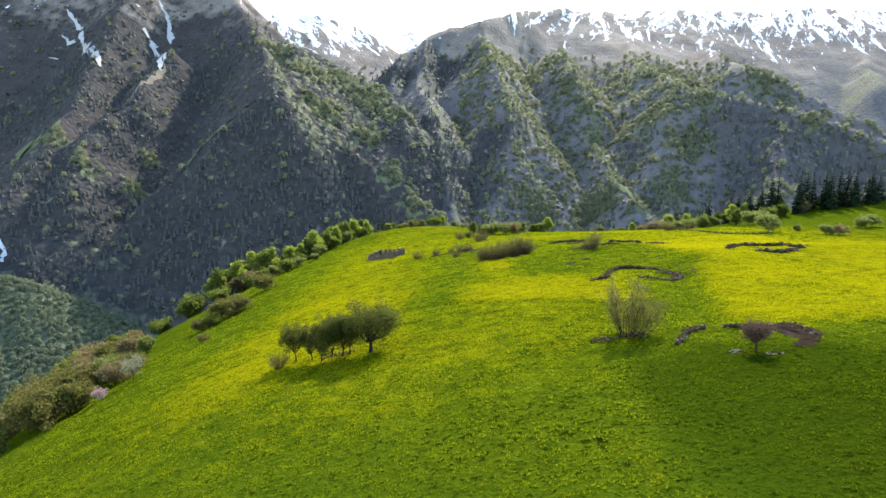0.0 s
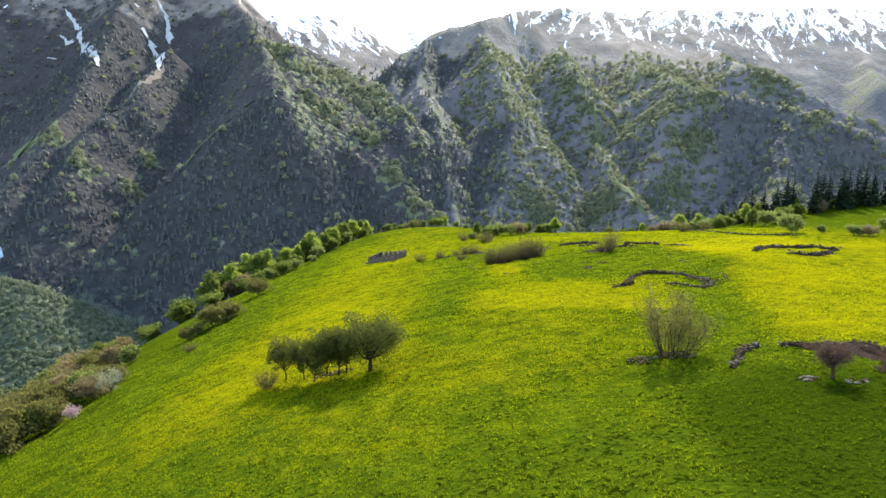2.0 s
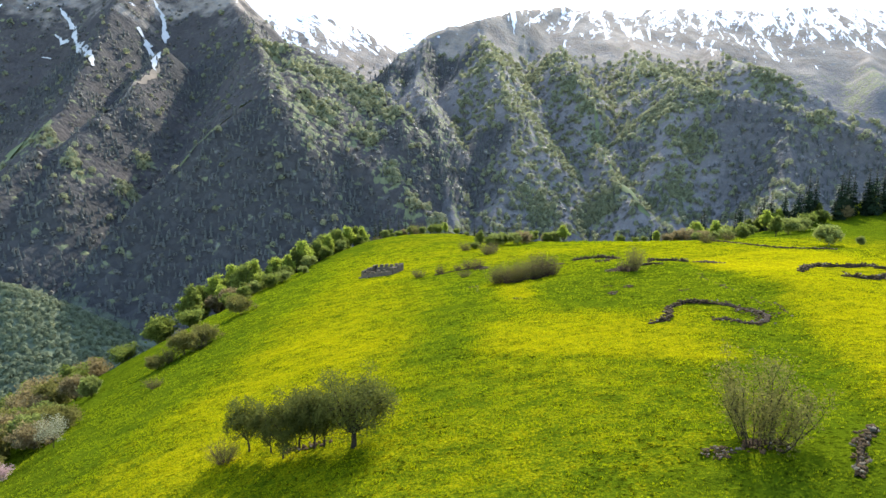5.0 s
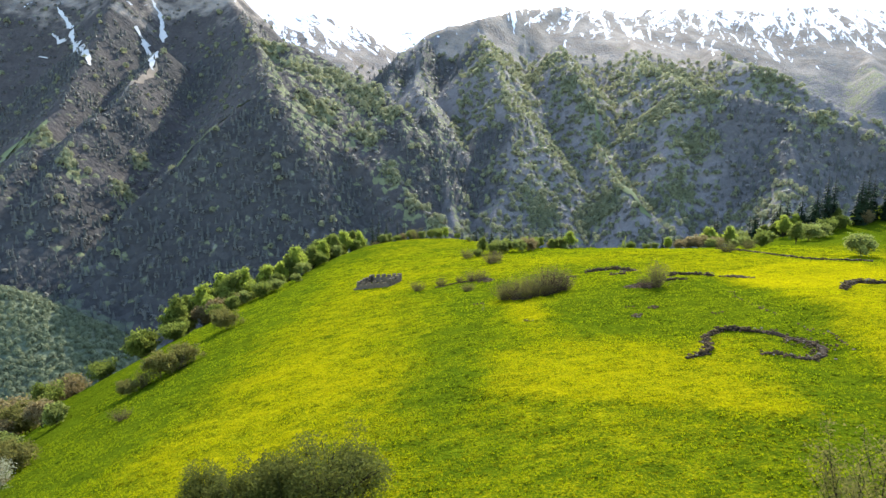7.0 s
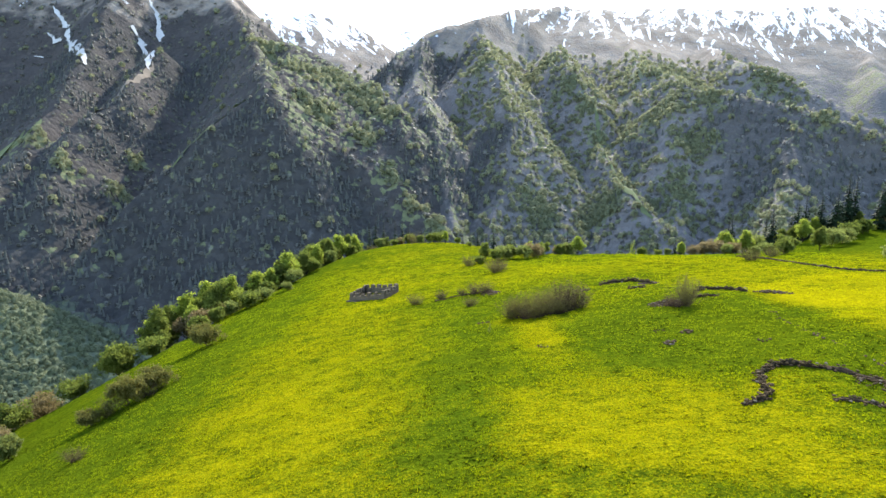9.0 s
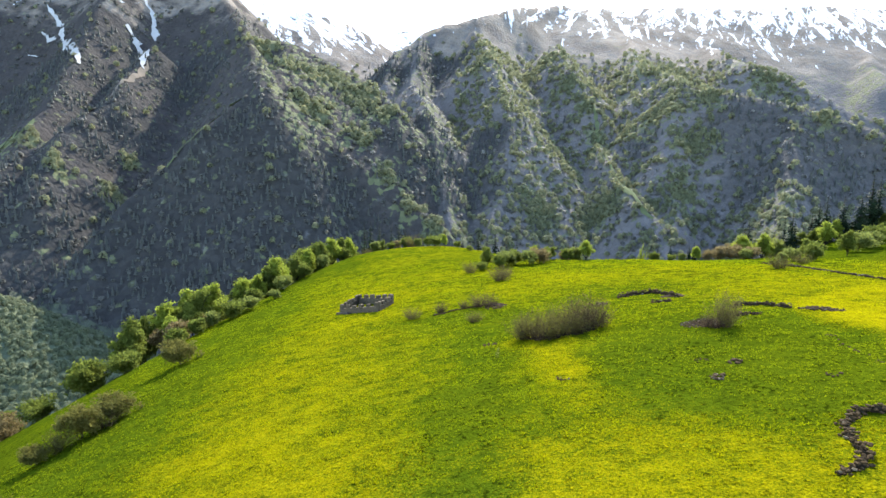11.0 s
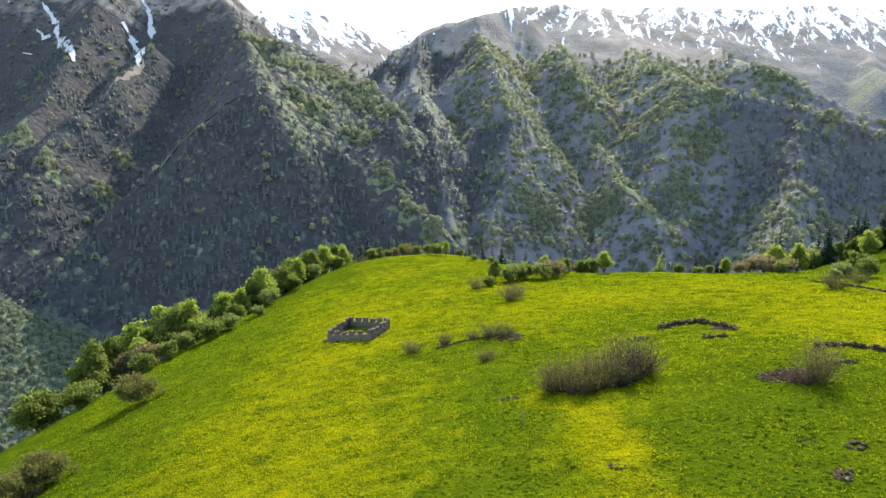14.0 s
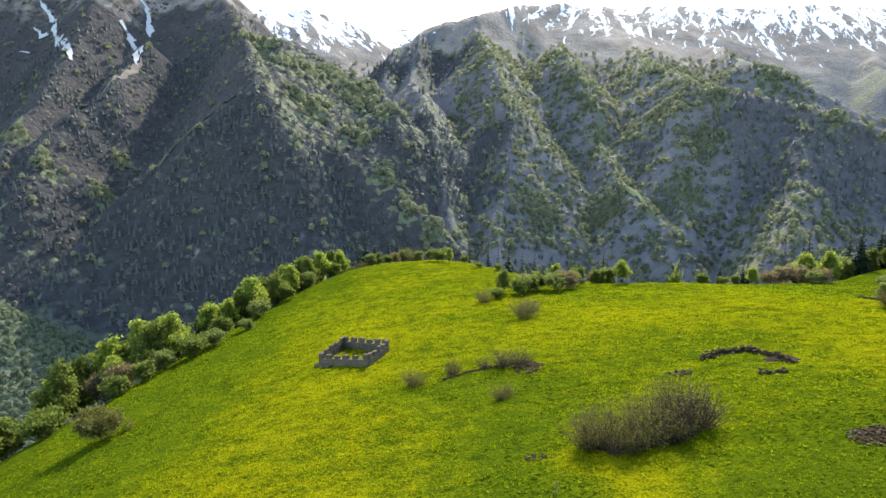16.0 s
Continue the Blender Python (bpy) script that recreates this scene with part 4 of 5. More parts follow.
# the hedge and thicket down the meadow's falling side
for key, x, y, s in (("bush_olive0", -62.2, 88.2, 1.90), ("tree_mid2", -97.6, 131.1, 1.18), ("bush_bud0", -75.8, 111.3, 1.79), ("bush_mid1", -59.8, 91.5, 1.34), ("tree_mid1", -98.7, 154.0, 1.18),
                     ("bush_bud2", -88.7, 150.0, 2.13), ("bush_bud1", -66.9, 108.5, 1.68), ("bush_grey1", -60.4, 104.2, 1.46), ("pale", -51.6, 96.6, 1.00), ("pink", -53.1, 89.4, 0.85),
                     ("tree_bright1", -94.7, 177.8, 1.06), ("bush_mid2", -83.1, 172.0, 1.57), ("bush_mid0", -75.0, 176.5, 2.26), ("bush_olive1", -49.4, 131.9, 1.4), ("bush_olive0", -46.8, 136.0, 1.15), ("bush_olive0", -52.6, 127.4, 0.8), ("twiggy_green0", -51.2, 129.8, 0.90),
                     ("twiggy0", -47.8, 134.4, 1.05), ("twiggy_green1", -46.2, 113.0, 0.60), ("bush_bud1", -70.0, 98.0, 1.79), ("bush_mid0", -78.0, 125.0, 1.79), ("bush_bud0", -84.0, 138.0, 1.90),
                     ("tree_mid0", -90.0, 120.0, 1.18), ("bush_grey0", -68.0, 118.0, 1.34), ("tree_bright0", -104.0, 166.0, 1.18), ("bush_mid1", -66.0, 82.0, 1.46), ("tree_mid2", -76.0, 92.0, 1.06),
                     ("bush_bud2", -57.0, 100.5, 1.12), ("bush_grey1", -64.0, 126.0, 1.12), ("tree_mid1", -82.0, 104.0, 1.06), ("bush_mid2", -92.0, 165.0, 1.68), ("bush_bud1", -72.0, 134.0, 1.46),
                     ("bush_olive0", -48.2, 160.2, 1.35), ("bush_mid0", -59.6, 185.6, 1.21), ("bush_mid1", -57.6, 191.2, 1.21), ("bush_grey1", -55.8, 196.6, 1.14), ("bush_mid2", -52.6, 202.0, 1.39),
                     ("bush_grey0", -50.6, 207.0, 1.21), ("tree_bright0", -66.0, 209.0, 2.09), ("tree_bright1", -62.5, 214.0, 1.79), ("tree_bright2", -70.0, 203.5, 2.20), ("tree_mid1", -73.5, 198.0, 1.90),
                     ("bush_bud1", -66.5, 194.0, 1.81), ("tree_mid0", -71.5, 189.0, 1.79), ("bush_mid1", -69.0, 181.0, 1.58), ("bush_mid2", -66.0, 174.5, 1.34), ("tree_mid2", -78.0, 182.0, 1.30),
                     ("tree_bright1", -57.0, 225.0, 1.46), ("bush_mid0", -52.6, 219.0, 1.33), ("tree_mid1", -52.0, 231.0, 1.38), ("tree_bright0", -50.5, 238.0, 1.46), ("bush_grey2", -47.0, 228.0, 1.21),
                     ("tree_mid2", -47.0, 246.0, 1.30), ("tree_bright2", -45.0, 253.0, 1.53), ("bush_mid1", -43.5, 241.0, 1.33), ("tree_mid0", -42.0, 262.0, 1.46), ("bush_grey1", -40.2, 254.0, 1.33),
                     ("tree_bright1", -40.0, 270.0, 1.61), ("tree_mid1", -38.0, 277.0, 1.53), ("bush_mid0", -36.0, 271.0, 1.45), ("tree_bright0", -36.0, 283.0, 1.53), ("tree_bright2", -58.0, 236.0, 1.53),
                     ("tree_mid0", -64.0, 222.0, 1.53), ("bush_bud2", -60.0, 201.0, 1.21), ("bush_grey0", -46.0, 215.5, 0.84)):
    plant(key, x, y, s)

for key, x, y, s in (("bush_olive1", -59.0, 93.0, 1.4), ("bush_olive0", -67.0, 94.0, 2.0), ("bush_olive1", -65.0, 101.0, 1.9), ("bush_olive0", -72.0, 105.0, 2.1), ("bush_olive1", -61.5, 110.0, 1.3),
                     ("bush_olive0", -70.0, 114.0, 1.8), ("bush_olive1", -79.0, 117.0, 2.1), ("bush_olive0", -56.0, 106.0, 1.1), ("bush_olive1", -86.0, 128.0, 2.1), ("bush_olive0", -80.0, 142.0, 1.9),
                     ("bush_olive1", -91.0, 143.0, 2.0), ("bush_olive0", -74.0, 84.0, 2.0), ("bush_olive1", -84.0, 96.0, 2.2)):
    plant(key, x, y, s)
fill = random.Random(5)
for i in range(46):
    y = 188 + 98 * (i + fill.random()) / 46
    edge = -64 + 40 * ((y - 150) / 145) ** 1.6
    key = fill.choice(("tree_mid0", "tree_mid1", "tree_mid2", "tree_bright0", "tree_bright1", "tree_bright2", "bush_mid0", "bush_mid2", "bush_bud1"))
    plant(key, edge - fill.uniform(3, 16), y, fill.uniform(1.1, 1.75) if key[0] == "t" else fill.uniform(1.3, 1.9))
for i in range(30):
    y = 80 + 105 * (i + fill.random()) / 30
    key = fill.choice(("tree_mid0", "tree_mid1", "bush_bud0", "bush_bud1", "bush_bud2", "bush_mid0", "bush_grey1", "tree_mid2"))
    plant(key, -79 - fill.uniform(0, 32) - 0.06 * (y - 80), y, fill.uniform(1.0, 1.4) if key[0] == "t" else fill.uniform(1.5, 2.1))


# ---- dry stone walls, heaps and boulders ----
# near-black: the walls' backlit, shaded side is put into this colour
SHADED_CORE = mottled("earth_rubble_and_wall_shade", (0.016, 0.011, 0.006), (0.045, 0.031, 0.018), 4.0, 0.95, 9.0, 0.8, 0.08)


def rock_mesh(seed, mat):
    rng = np.random.default_rng(seed)
    bm = bmesh.new()
    bmesh.ops.create_icosphere(bm, subdivisions=1, radius=0.5)
    for v in bm.verts:
        v.co = Vector([c * k for c, k in zip(v.co, (1.15, 0.9, 0.72))]) * rng.uniform(0.78, 1.18)
        v.co = Vector([max(-0.44, min(0.44, c)) for c in v.co])
    me = bpy.data.meshes.new("stone")
    bm.to_mesh(me)
    bm.free()
    me.materials.append(mat)
    return me


ROCKS = [rock_mesh(300 + i, STONE) for i in range(5)] + [rock_mesh(310 + i, PALE_STONE) for i in range(2)]


def wall_core(thing, line, height, width, rng):
    """The packed earth and rubble inside a tumbled wall: a low uneven bank, coloured dark for the wall's shaded side.
    """
    stations = []
    for (ax, ay), (bx, by) in zip(line, line[1:]):
        run = math.hypot(bx - ax, by - ay)
        n = max(2, int(run / 0.45))
        for i in range(n):
            s = i / n
            stations.append((ax + (bx - ax) * s, ay + (by - ay) * s, -(by - ay) / run, (bx - ax) / run))
    stations.append((*line[-1], stations[-1][2], stations[-1][3]))
    verts, faces, side = [], [], 5
    for k, (x, y, nx, ny) in enumerate(stations):
        h = height * rng.uniform(0.55, 1.05) * min(1.0, 0.35 + k * 0.4, 0.35 + (len(stations) - 1 - k) * 0.4)
        w = width * rng.uniform(0.8, 1.2)
        for off, up in ((-0.62, -0.12), (-0.42, 0.6 * h), (rng.uniform(-0.1, 0.1), h), (0.42, 0.6 * h), (0.62, -0.12)):
            px, py = x + nx * off * w, y + ny * off * w
            verts.append(Vector((px, py, ground_z(px, py) + up)) - thing.location)
    for k in range(len(stations) - 1):
        for i in range(side - 1):
            a = k * side + i
            faces.append((a, a + 1, a + 1 + side, a + side))
    part("core", np_mesh("core", np.array([tuple(v) for v in verts]), np.array(faces), SHADED_CORE), thing, "packed earth and rubble painted dark for the wall's shaded side")


def stone_wall(name, line, courses, size, label, seed, width=0.6, pale=0.15, category="stone wall", loose=0.0):
    """A tumbled wall along a line: one stone after another in uneven courses."""
    rng = np.random.default_rng(seed)
    cx, cy = line[len(line) // 2]
    thing = new(name)
    thing.location = (cx, cy, ground_z(cx, cy))
    if not loose:
        wall_core(thing, line, size * (0.25 + 0.38 * courses), max(width * 0.55, 0.35), rng)
    for (ax, ay), (bx, by) in zip(line, line[1:]):
        run = math.hypot(bx - ax, by - ay)
        for c in range(courses):
            n = max(1, int(run / (size * 0.62)))
            for i in range(n):
                if rng.uniform() < 0.22 * c + loose:
                    continue
                s = (i + rng.uniform(0.2, 0.8)) / n
                off = rng.normal() * width * 0.35
                x = ax + (bx - ax) * s - (by - ay) / run * off
                y = ay + (by - ay) * s + (bx - ax) / run * off
                d = size * rng.uniform(0.7, 1.3)
                me = ROCKS[5 + int(rng.integers(2))] if rng.uniform() < pale else ROCKS[int(rng.integers(5))]
                ob = new("stone", me)
                ob.parent = thing
                z = ground_z(x, y) + d * (0.22 if not loose else 0.0) + c * size * 0.6
                ob.matrix_basis = Matrix.LocRotScale(Vector((x, y, z)) - thing.location, Euler((rng.uniform(-0.3, 0.3), rng.uniform(-0.3, 0.3), rng.uniform(0, 6.28))), (d * 1.2, d, d * 0.85))
    return tagged(thing, label, category)


def stone_heap(name, x, y, rx, ry, count, size, label, seed, pale=0.2):
    """A low heap of loose stones, piled towards its middle."""
    rng = np.random.default_rng(seed)
    thing = new(name)
    thing.location = (x, y, ground_z(x, y))
    for i in range(count):
        q, r = rng.uniform(0, 6.28), math.sqrt(rng.uniform(0, 1))
        px, py = x + math.cos(q) * r * rx, y + math.sin(q) * r * ry
        d = size * rng.uniform(0.6, 1.3)
        me = ROCKS[5 + int(rng.integers(2))] if rng.uniform() < pale else ROCKS[int(rng.integers(5))]
        ob = new("stone", me)
        ob.parent = thing
        z = ground_z(px, py) + d * 0.15 + (1 - r) * min(rx, ry) * 0.22 * rng.uniform(0.3, 1)
        ob.matrix_basis = Matrix.LocRotScale(Vector((px, py, z)) - thing.location, Euler((rng.uniform(-0.4, 0.4), rng.uniform(-0.4, 0.4), rng.uniform(0, 6.28))), (d * 1.2, d, d * 0.8))
    return tagged(thing, label, "stone heap", "stone heaps")


stone_wall("stone_wall", [(21.5, 54.0), (23.0, 56.0), (24.4, 58.0), (26.8, 60.5)], 3, 0.27, "tumbled dry stone wall of grey boulders in the grass", 1, pale=0.22)
stone_wall("stone_wall", [(28.4, 59.8), (29.6, 57.8), (31.2, 56.9), (33.1, 56.2), (33.8, 54.2), (32.8, 52.0)], 3, 0.27, "overgrown dry stone wall below reddish scrub", 2, 0.9)
stone_heap("stone_heap", 25.2, 50.2, 0.9, 0.5, 18, 0.3, "few pale stones lying in the enclosure", 3, 0.7)
stone_heap("stone_heap", 27.8, 48.8, 0.7, 0.5, 12, 0.3, "pale stones at the foot of a red shrub", 4, 0.6)
stone_heap("stone_heap", 16.0, 58.8, 1.1, 0.8, 130, 0.17, "heap of grey stones beside a tall shrub", 5)
stone_heap("stone_heap", 19.0, 58.8, 1.8, 0.9, 50, 0.25, "dark stones round the foot of a shrub", 6, 0.1)
stone_wall("stone_wall", [(22.4, 90.8), (24.2, 91.2), (25.4, 92.6), (26.2, 95.4), (27.6, 97.8), (29.6, 99.2), (31.6, 98.8), (33.2, 97.2)], 3, 0.33, "curved tumbled wall of dark field stones", 7, 0.7, 0.12)
stone_wall("stone_wall", [(33.2, 97.2), (35.0, 96.0), (36.9, 94.4), (37.0, 92.4), (35.6, 90.6), (34.4, 89.8)], 2, 0.31, "broken end of a curved dark stone wall", 8, 1.5, 0.1)
stone_heap("stone_heap", 35.2, 94.0, 1.4, 1.6, 60, 0.24, "dark rubble inside the bend of a wall", 24, 0.06)
stone_heap("stone_heap", -12.7, 71.2, 2.0, 0.6, 36, 0.3, "dark stones at the foot of the clump trees", 23, 0.03)
stone_wall("stone_wall", [(29.6, 90.6), (31.0, 89.8), (33.0, 89.0), (34.6, 89.6)], 2, 0.27, "low course of dark stones sunk in the grass", 9, 1.0, 0.08)
stone_wall("stone_wall", [(26.7, 151.5), (29.8, 153.4), (33.2, 154.0), (34.5, 150.5), (35.2, 147.2)], 3, 0.39, "curved dark wall along a hollow in the meadow", 10, 0.6, 0.08)
stone_wall("stone_wall", [(29.6, 144.6), (31.4, 144.0), (32.6, 144.4)], 2, 0.39, "short row of dark stones in a hollow", 11, 0.8, 0.1)
stone_heap("stone_heap", 22.6, 147.2, 1.6, 1.0, 30, 0.32, "low heap of dark stones in the grass", 12)
stone_heap("stone_heap", 29.4, 126.4, 2.6, 1.7, 190, 0.22, "broad heap of grey rubble below a shrub", 13)
stone_wall("stone_wall", [(32.4, 127.6), (34.8, 128.0), (37.5, 128.6)], 2, 0.35, "dark stones trailing off from a shrub", 14, 0.6)
stone_wall("stone_wall", [(36.4, 133.5), (38.6, 135.4), (41.4, 135.2), (43.6, 132.4)], 3, 0.35, "low curved dark stone wall behind a shrub", 15, 0.6)
stone_heap("stone_heap", 47.4, 132.0, 3.0, 1.6, 70, 0.36, "heap of dark reddish rubble in the meadow", 16, 0.05)
stone_wall("stone_wall", [(55.8, 118.0), (58.6, 121.6), (62.0, 124.8), (66.2, 122.0), (69.5, 122.7), (71.2, 118.1)], 3, 0.43, "ruined wall of dark stones in yellow grass", 17, 1.0)
stone_wall("stone_wall", [(58.0, 111.6), (60.6, 108.0), (64.0, 110.4), (67.0, 113.6)], 3, 0.39, "front of a ruined dark stone wall", 18, 0.9)
stone_wall("stone_wall", [(66.5, 182.5), (68.5, 174.0), (69.6, 162.1), (72.0, 152.4), (75.5, 148.5), (80.0, 146.5)], 2, 0.3, "long low boundary wall of dark stones", 19, 0.4)
stone_wall("stone_wall", [(40.6, 121.0), (38.6, 113.0), (38.0, 108.0), (38.6, 103.0), (40.0, 96.5), (38.6, 90.0)], 1, 0.31, "line of half-buried stones along a bank", 20, 0.7, loose=0.6)
stone_wall("stone_wall", [(-3.0, 155.4), (0.4, 157.0), (3.6, 157.6), (6.6, 157.8)], 1, 0.34, "thin line of dark stones on a sunken bank", 21, 0.5, 0.05)
stone_heap("stone_heap", 7.2, 155.0, 1.5, 2.2, 60, 0.3, "dark rubble slumped into a hollow", 22, 0.03)
for i, (x, y, n, s, text) in enumerate(((23.4, 109.0, 14, 0.42, "pale split boulder group in the grass"), (26.6, 112.8, 10, 0.5, "dark boulder with a grassy side"), (32.8, 107.2, 5, 0.34, "small dark rock in the meadow"),
                                        (4.4, 130.8, 10, 0.36, "grey rocks standing alone in the meadow"), (24.0, 113.8, 4, 0.26, "small stones in the grass"), (10.2, 113.8, 7, 0.3, "low stones in rough grass"))):
    stone_heap("boulder_group", x, y, 0.85, 0.6, 2 * n, 0.75 * s, text, 40 + i, 0.15)


def soil_patch(x, y, rx, ry, label, seed):
    """A ragged dark brown patch lying over the turf: bare earth, and painted shade under the twiggy shrubs."""
    rng = np.random.default_rng(seed)
    verts, faces, n = [(x, y, ground_z(x, y) + 0.12)], [], 28
    edge = 1 + 0.22 * np.sin(np.arange(n) * 2 * math.pi / n * 3 + seed) + rng.uniform(-0.14, 0.14, n)
    for k in range(1, 5):
        for i in range(n):
            q = 2 * math.pi * i / n
            px, py = x + math.cos(q) * rx * edge[i] * k / 4, y + math.sin(q) * ry * edge[i] * k / 4
            verts.append((px, py, ground_z(px, py) + (0.1 + rng.uniform(0, 0.06) if k < 4 else -0.03)))
    for i in range(n):
        j = (i + 1) % n
        faces.append((0, 1 + i, 1 + j))
        for k in range(3):
            a, b = 1 + k * n, 1 + (k + 1) * n
            faces += [(a + i, b + i, b + j), (a + i, b + j, a + j)]
    ob = new("soil_patch", np_mesh("soil_patch", np.array(verts), np.array(faces), SOIL_AND_SHADE, True))
    return tagged(ob, label, "soil", kind="structure")


# the sheet under the twiggy shrubs paints the shade at their base
for i, (x, y, rx, ry, text) in enumerate(((7.4, 156.6, 1.9, 1.4, "dark bare earth in a slumped hollow"), (34.9, 149.4, 1.9, 1.5, "dark bare earth at the end of a curved wall"),
                                          (13.6, 131.0, 4.4, 1.2, "dark sheet painting the shade under the twiggy shrubs"), (30.2, 126.0, 2.6, 1.8, "dark earth under grey rubble"),
                                          (32.4, 55.0, 1.3, 2.0, "dark brown patch below the reddish scrub"), (18.9, 59.4, 1.3, 0.6, "dark brown patch at the foot of a shrub"),
                                          (47.4, 132.0, 2.4, 1.2, "dark earth between heaped stones"))):
    soil_patch(x, y, rx, ry, text, 60 + i)


# ---- the roofless ruin ----
def block_run(bm, rng, ax, ay, bx, by, z0, height, thick, rise=0.0, course=0.3, ragged=0.12):
    """Courses of rough blocks from a to b, with joints set back; rise: how much higher the courses lie at b."""
    run = math.hypot(bx - ax, by - ay)
    ux, uy = (bx - ax) / run, (by - ay) / run
    rot = Matrix(((ux, -uy, 0), (uy, ux, 0), (0, 0, 1)))
    z = 0.0
    while z < height - 0.05:
        h = min(course * rng.uniform(0.8, 1.2), height - z + ragged * rng.uniform(0, 1))
        at = -rng.uniform(0, 0.2)
        while at < run - 0.05:
            w = rng.uniform(0.35, 0.7)
            lo, hi = max(at, 0), min(at + w, run)
            if hi - lo > 0.08:
                dep = thick * rng.uniform(0.94, 1.06)
                made = bmesh.ops.create_cube(bm, size=1.0)["verts"]
                for v in made:
                    c = Vector((v.co.x * (hi - lo - 0.025), v.co.y * dep, v.co.z * (h - 0.02)))
                    c = Vector([k + rng.uniform(-0.018, 0.018) for k in c])
                    v.co = Vector((ax + ux * (lo + hi) / 2, ay + uy * (lo + hi) / 2, z0 + z + h / 2 + rise * (lo + hi) / 2 / run)) + rot @ c
            at += w
        z += h


def wall_part(name, parent, seed, *args):
    bm = bmesh.new()
    block_run(bm, np.random.default_rng(seed), *args)
    me = bpy.data.meshes.new(name)
    bm.to_mesh(me)
    bm.free()
    me.materials.append(MASONRY)
    return part(name, me, parent)


ruin = new("ruin")
C0, C1, C2, C3 = (-21.3, 172.2), (-13.2, 165.6), (-11.2, 173.0), (-19.0, 180.6)
RUIN_Z = min(ground_z(*c) for c in (C0, C1, C2, C3))
ruin.location = (-16.5, 173.5, RUIN_Z)
tagged(ruin, "roofless rectangular stone ruin with window gaps in its walls", "ruin")


def ruin_side(a, b, seed, piers, sill=0.5):
    """A low wall between two corners with taller piers left between the window gaps: (start, end, height)."""
    ax, ay, bx, by = a[0] + 16.5, a[1] - 173.5, b[0] + 16.5, b[1] - 173.5
    za, zb = ground_z(*a) - RUIN_Z, ground_z(*b) - RUIN_Z
    wall_part("low_wall", ruin, seed, ax, ay, bx, by, za - 0.4, sill + 0.4, 0.48, zb - za)
    for k, (s, e, h) in enumerate(piers):
        z = za + (zb - za) * s
        wall_part("pier", ruin, seed + 10 + k, ax + (bx - ax) * s, ay + (by - ay) * s, ax + (bx - ax) * e, ay + (by - ay) * e, z + sill, h - sill, 0.45, (zb - za) * (e - s))


ruin_side(C0, C1, 500, ((0.0, 0.08, 1.75), (0.15, 0.25, 1.6), (0.33, 0.42, 1.35), (0.5, 0.6, 1.45), (0.7, 0.79, 1.4), (0.9, 1.0, 1.7)), 0.95)
ruin_side(C1, C2, 520, ((0.0, 0.12, 1.7), (0.24, 0.36, 1.6), (0.47, 0.58, 1.75), (0.7, 0.8, 1.6), (0.9, 1.0, 1.8)), 0.95)
ruin_side(C3, C2, 540, ((0.0, 0.1, 1.8), (0.2, 0.3, 1.7), (0.38, 0.48, 1.8), (0.56, 0.66, 1.65), (0.74, 0.83, 1.75), (0.9, 1.0, 1.8)), 1.0)
ruin_side(C0, C3, 560, ((0.02, 0.12, 1.7), (0.22, 0.32, 1.6), (0.42, 0.54, 1.7), (0.64, 0.74, 1.6), (0.86, 1.0, 1.8)), 0.9)
wall_part("plinth", ruin, 580, C0[0] + 15.9, C0[1] - 173.9, C0[0] + 18.4, C0[1] - 176.0, -0.5, 0.9, 0.7, 0.5)


# ---- far woods ----
def cone_tree(seed):
    rng = np.random.default_rng(seed)
    v, f = [], []
    for low, high, r in ((0.0, 1.1, 0.62), (0.7, 1.7, 0.46), (1.3, 2.3, 0.28)):
        at = len(v)
        for k in range(6):
            q = k * math.pi / 3 + rng.uniform(-0.2, 0.2)
            v.append((math.cos(q) * r * rng.uniform(0.8, 1.2), math.sin(q) * r * rng.uniform(0.8, 1.2), low + rng.uniform(-0.1, 0.1)))
        v.append((0, 0, high))
        f += [(at + k, at + (k + 1) % 6, at + 6) for k in range(6)]
    return np.array(v), np.array(f)


def wood(name, label, places, sizes, shapes, mat, seed, smooth=True, flat=1.0):
    """All crowns of one far wood in one mesh."""
    if not len(places):
        return None
    rng = np.random.default_rng(seed)
    kind = rng.integers(len(shapes), size=len(places))
    vs, fs, at = [], [], 0
    for k, (v, f) in enumerate(shapes):
        p, s = places[kind == k], sizes[kind == k]
        if not len(p):
            continue
        q = rng.uniform(0, 6.28, len(p))
        c, sn = np.cos(q)[:, None], np.sin(q)[:, None]
        st = flat * rng.uniform(0.8, 1.25, (len(p), 1))
        x = v[None, :, 0] * c - v[None, :, 1] * sn
        y = v[None, :, 0] * sn + v[None, :, 1] * c
        z = np.repeat(v[None, :, 2], len(p), 0) * st
        all_v = np.stack([x, y, z], 2) * s[:, None, None] + p[:, None]
        vs.append(all_v.reshape(-1, 3))
        fs.append((f[None] + (np.arange(len(p)) * len(v))[:, None, None] + at).reshape(-1, 3))
        at += len(p) * len(v)
    ob = new(name, np_mesh(name, np.concatenate(vs), np.concatenate(fs), mat, smooth))
    return tagged(ob, label, "forest", kind="stuff")


# strips where no trees stand: the line in the plan, and the width
TRACK = ([(-651, 1483), (-640, 1380), (-650, 1300), (-645, 1200), (-700, 1190)], 16)
PASTURE = ([(-831, 1213), (-745, 1152), (-709, 1170)], 46)
SPUR_EDGE = ([(-318, 1153), (-352, 1110), (-386, 1035), (-418, 1003)], 5)
COULOIR = ([(356, 1500), (341, 1370), (330, 1211), (331, 1108), (347, 1044)], 8)
BARE_STRIPS = (TRACK, PASTURE, SPUR_EDGE, COULOIR)


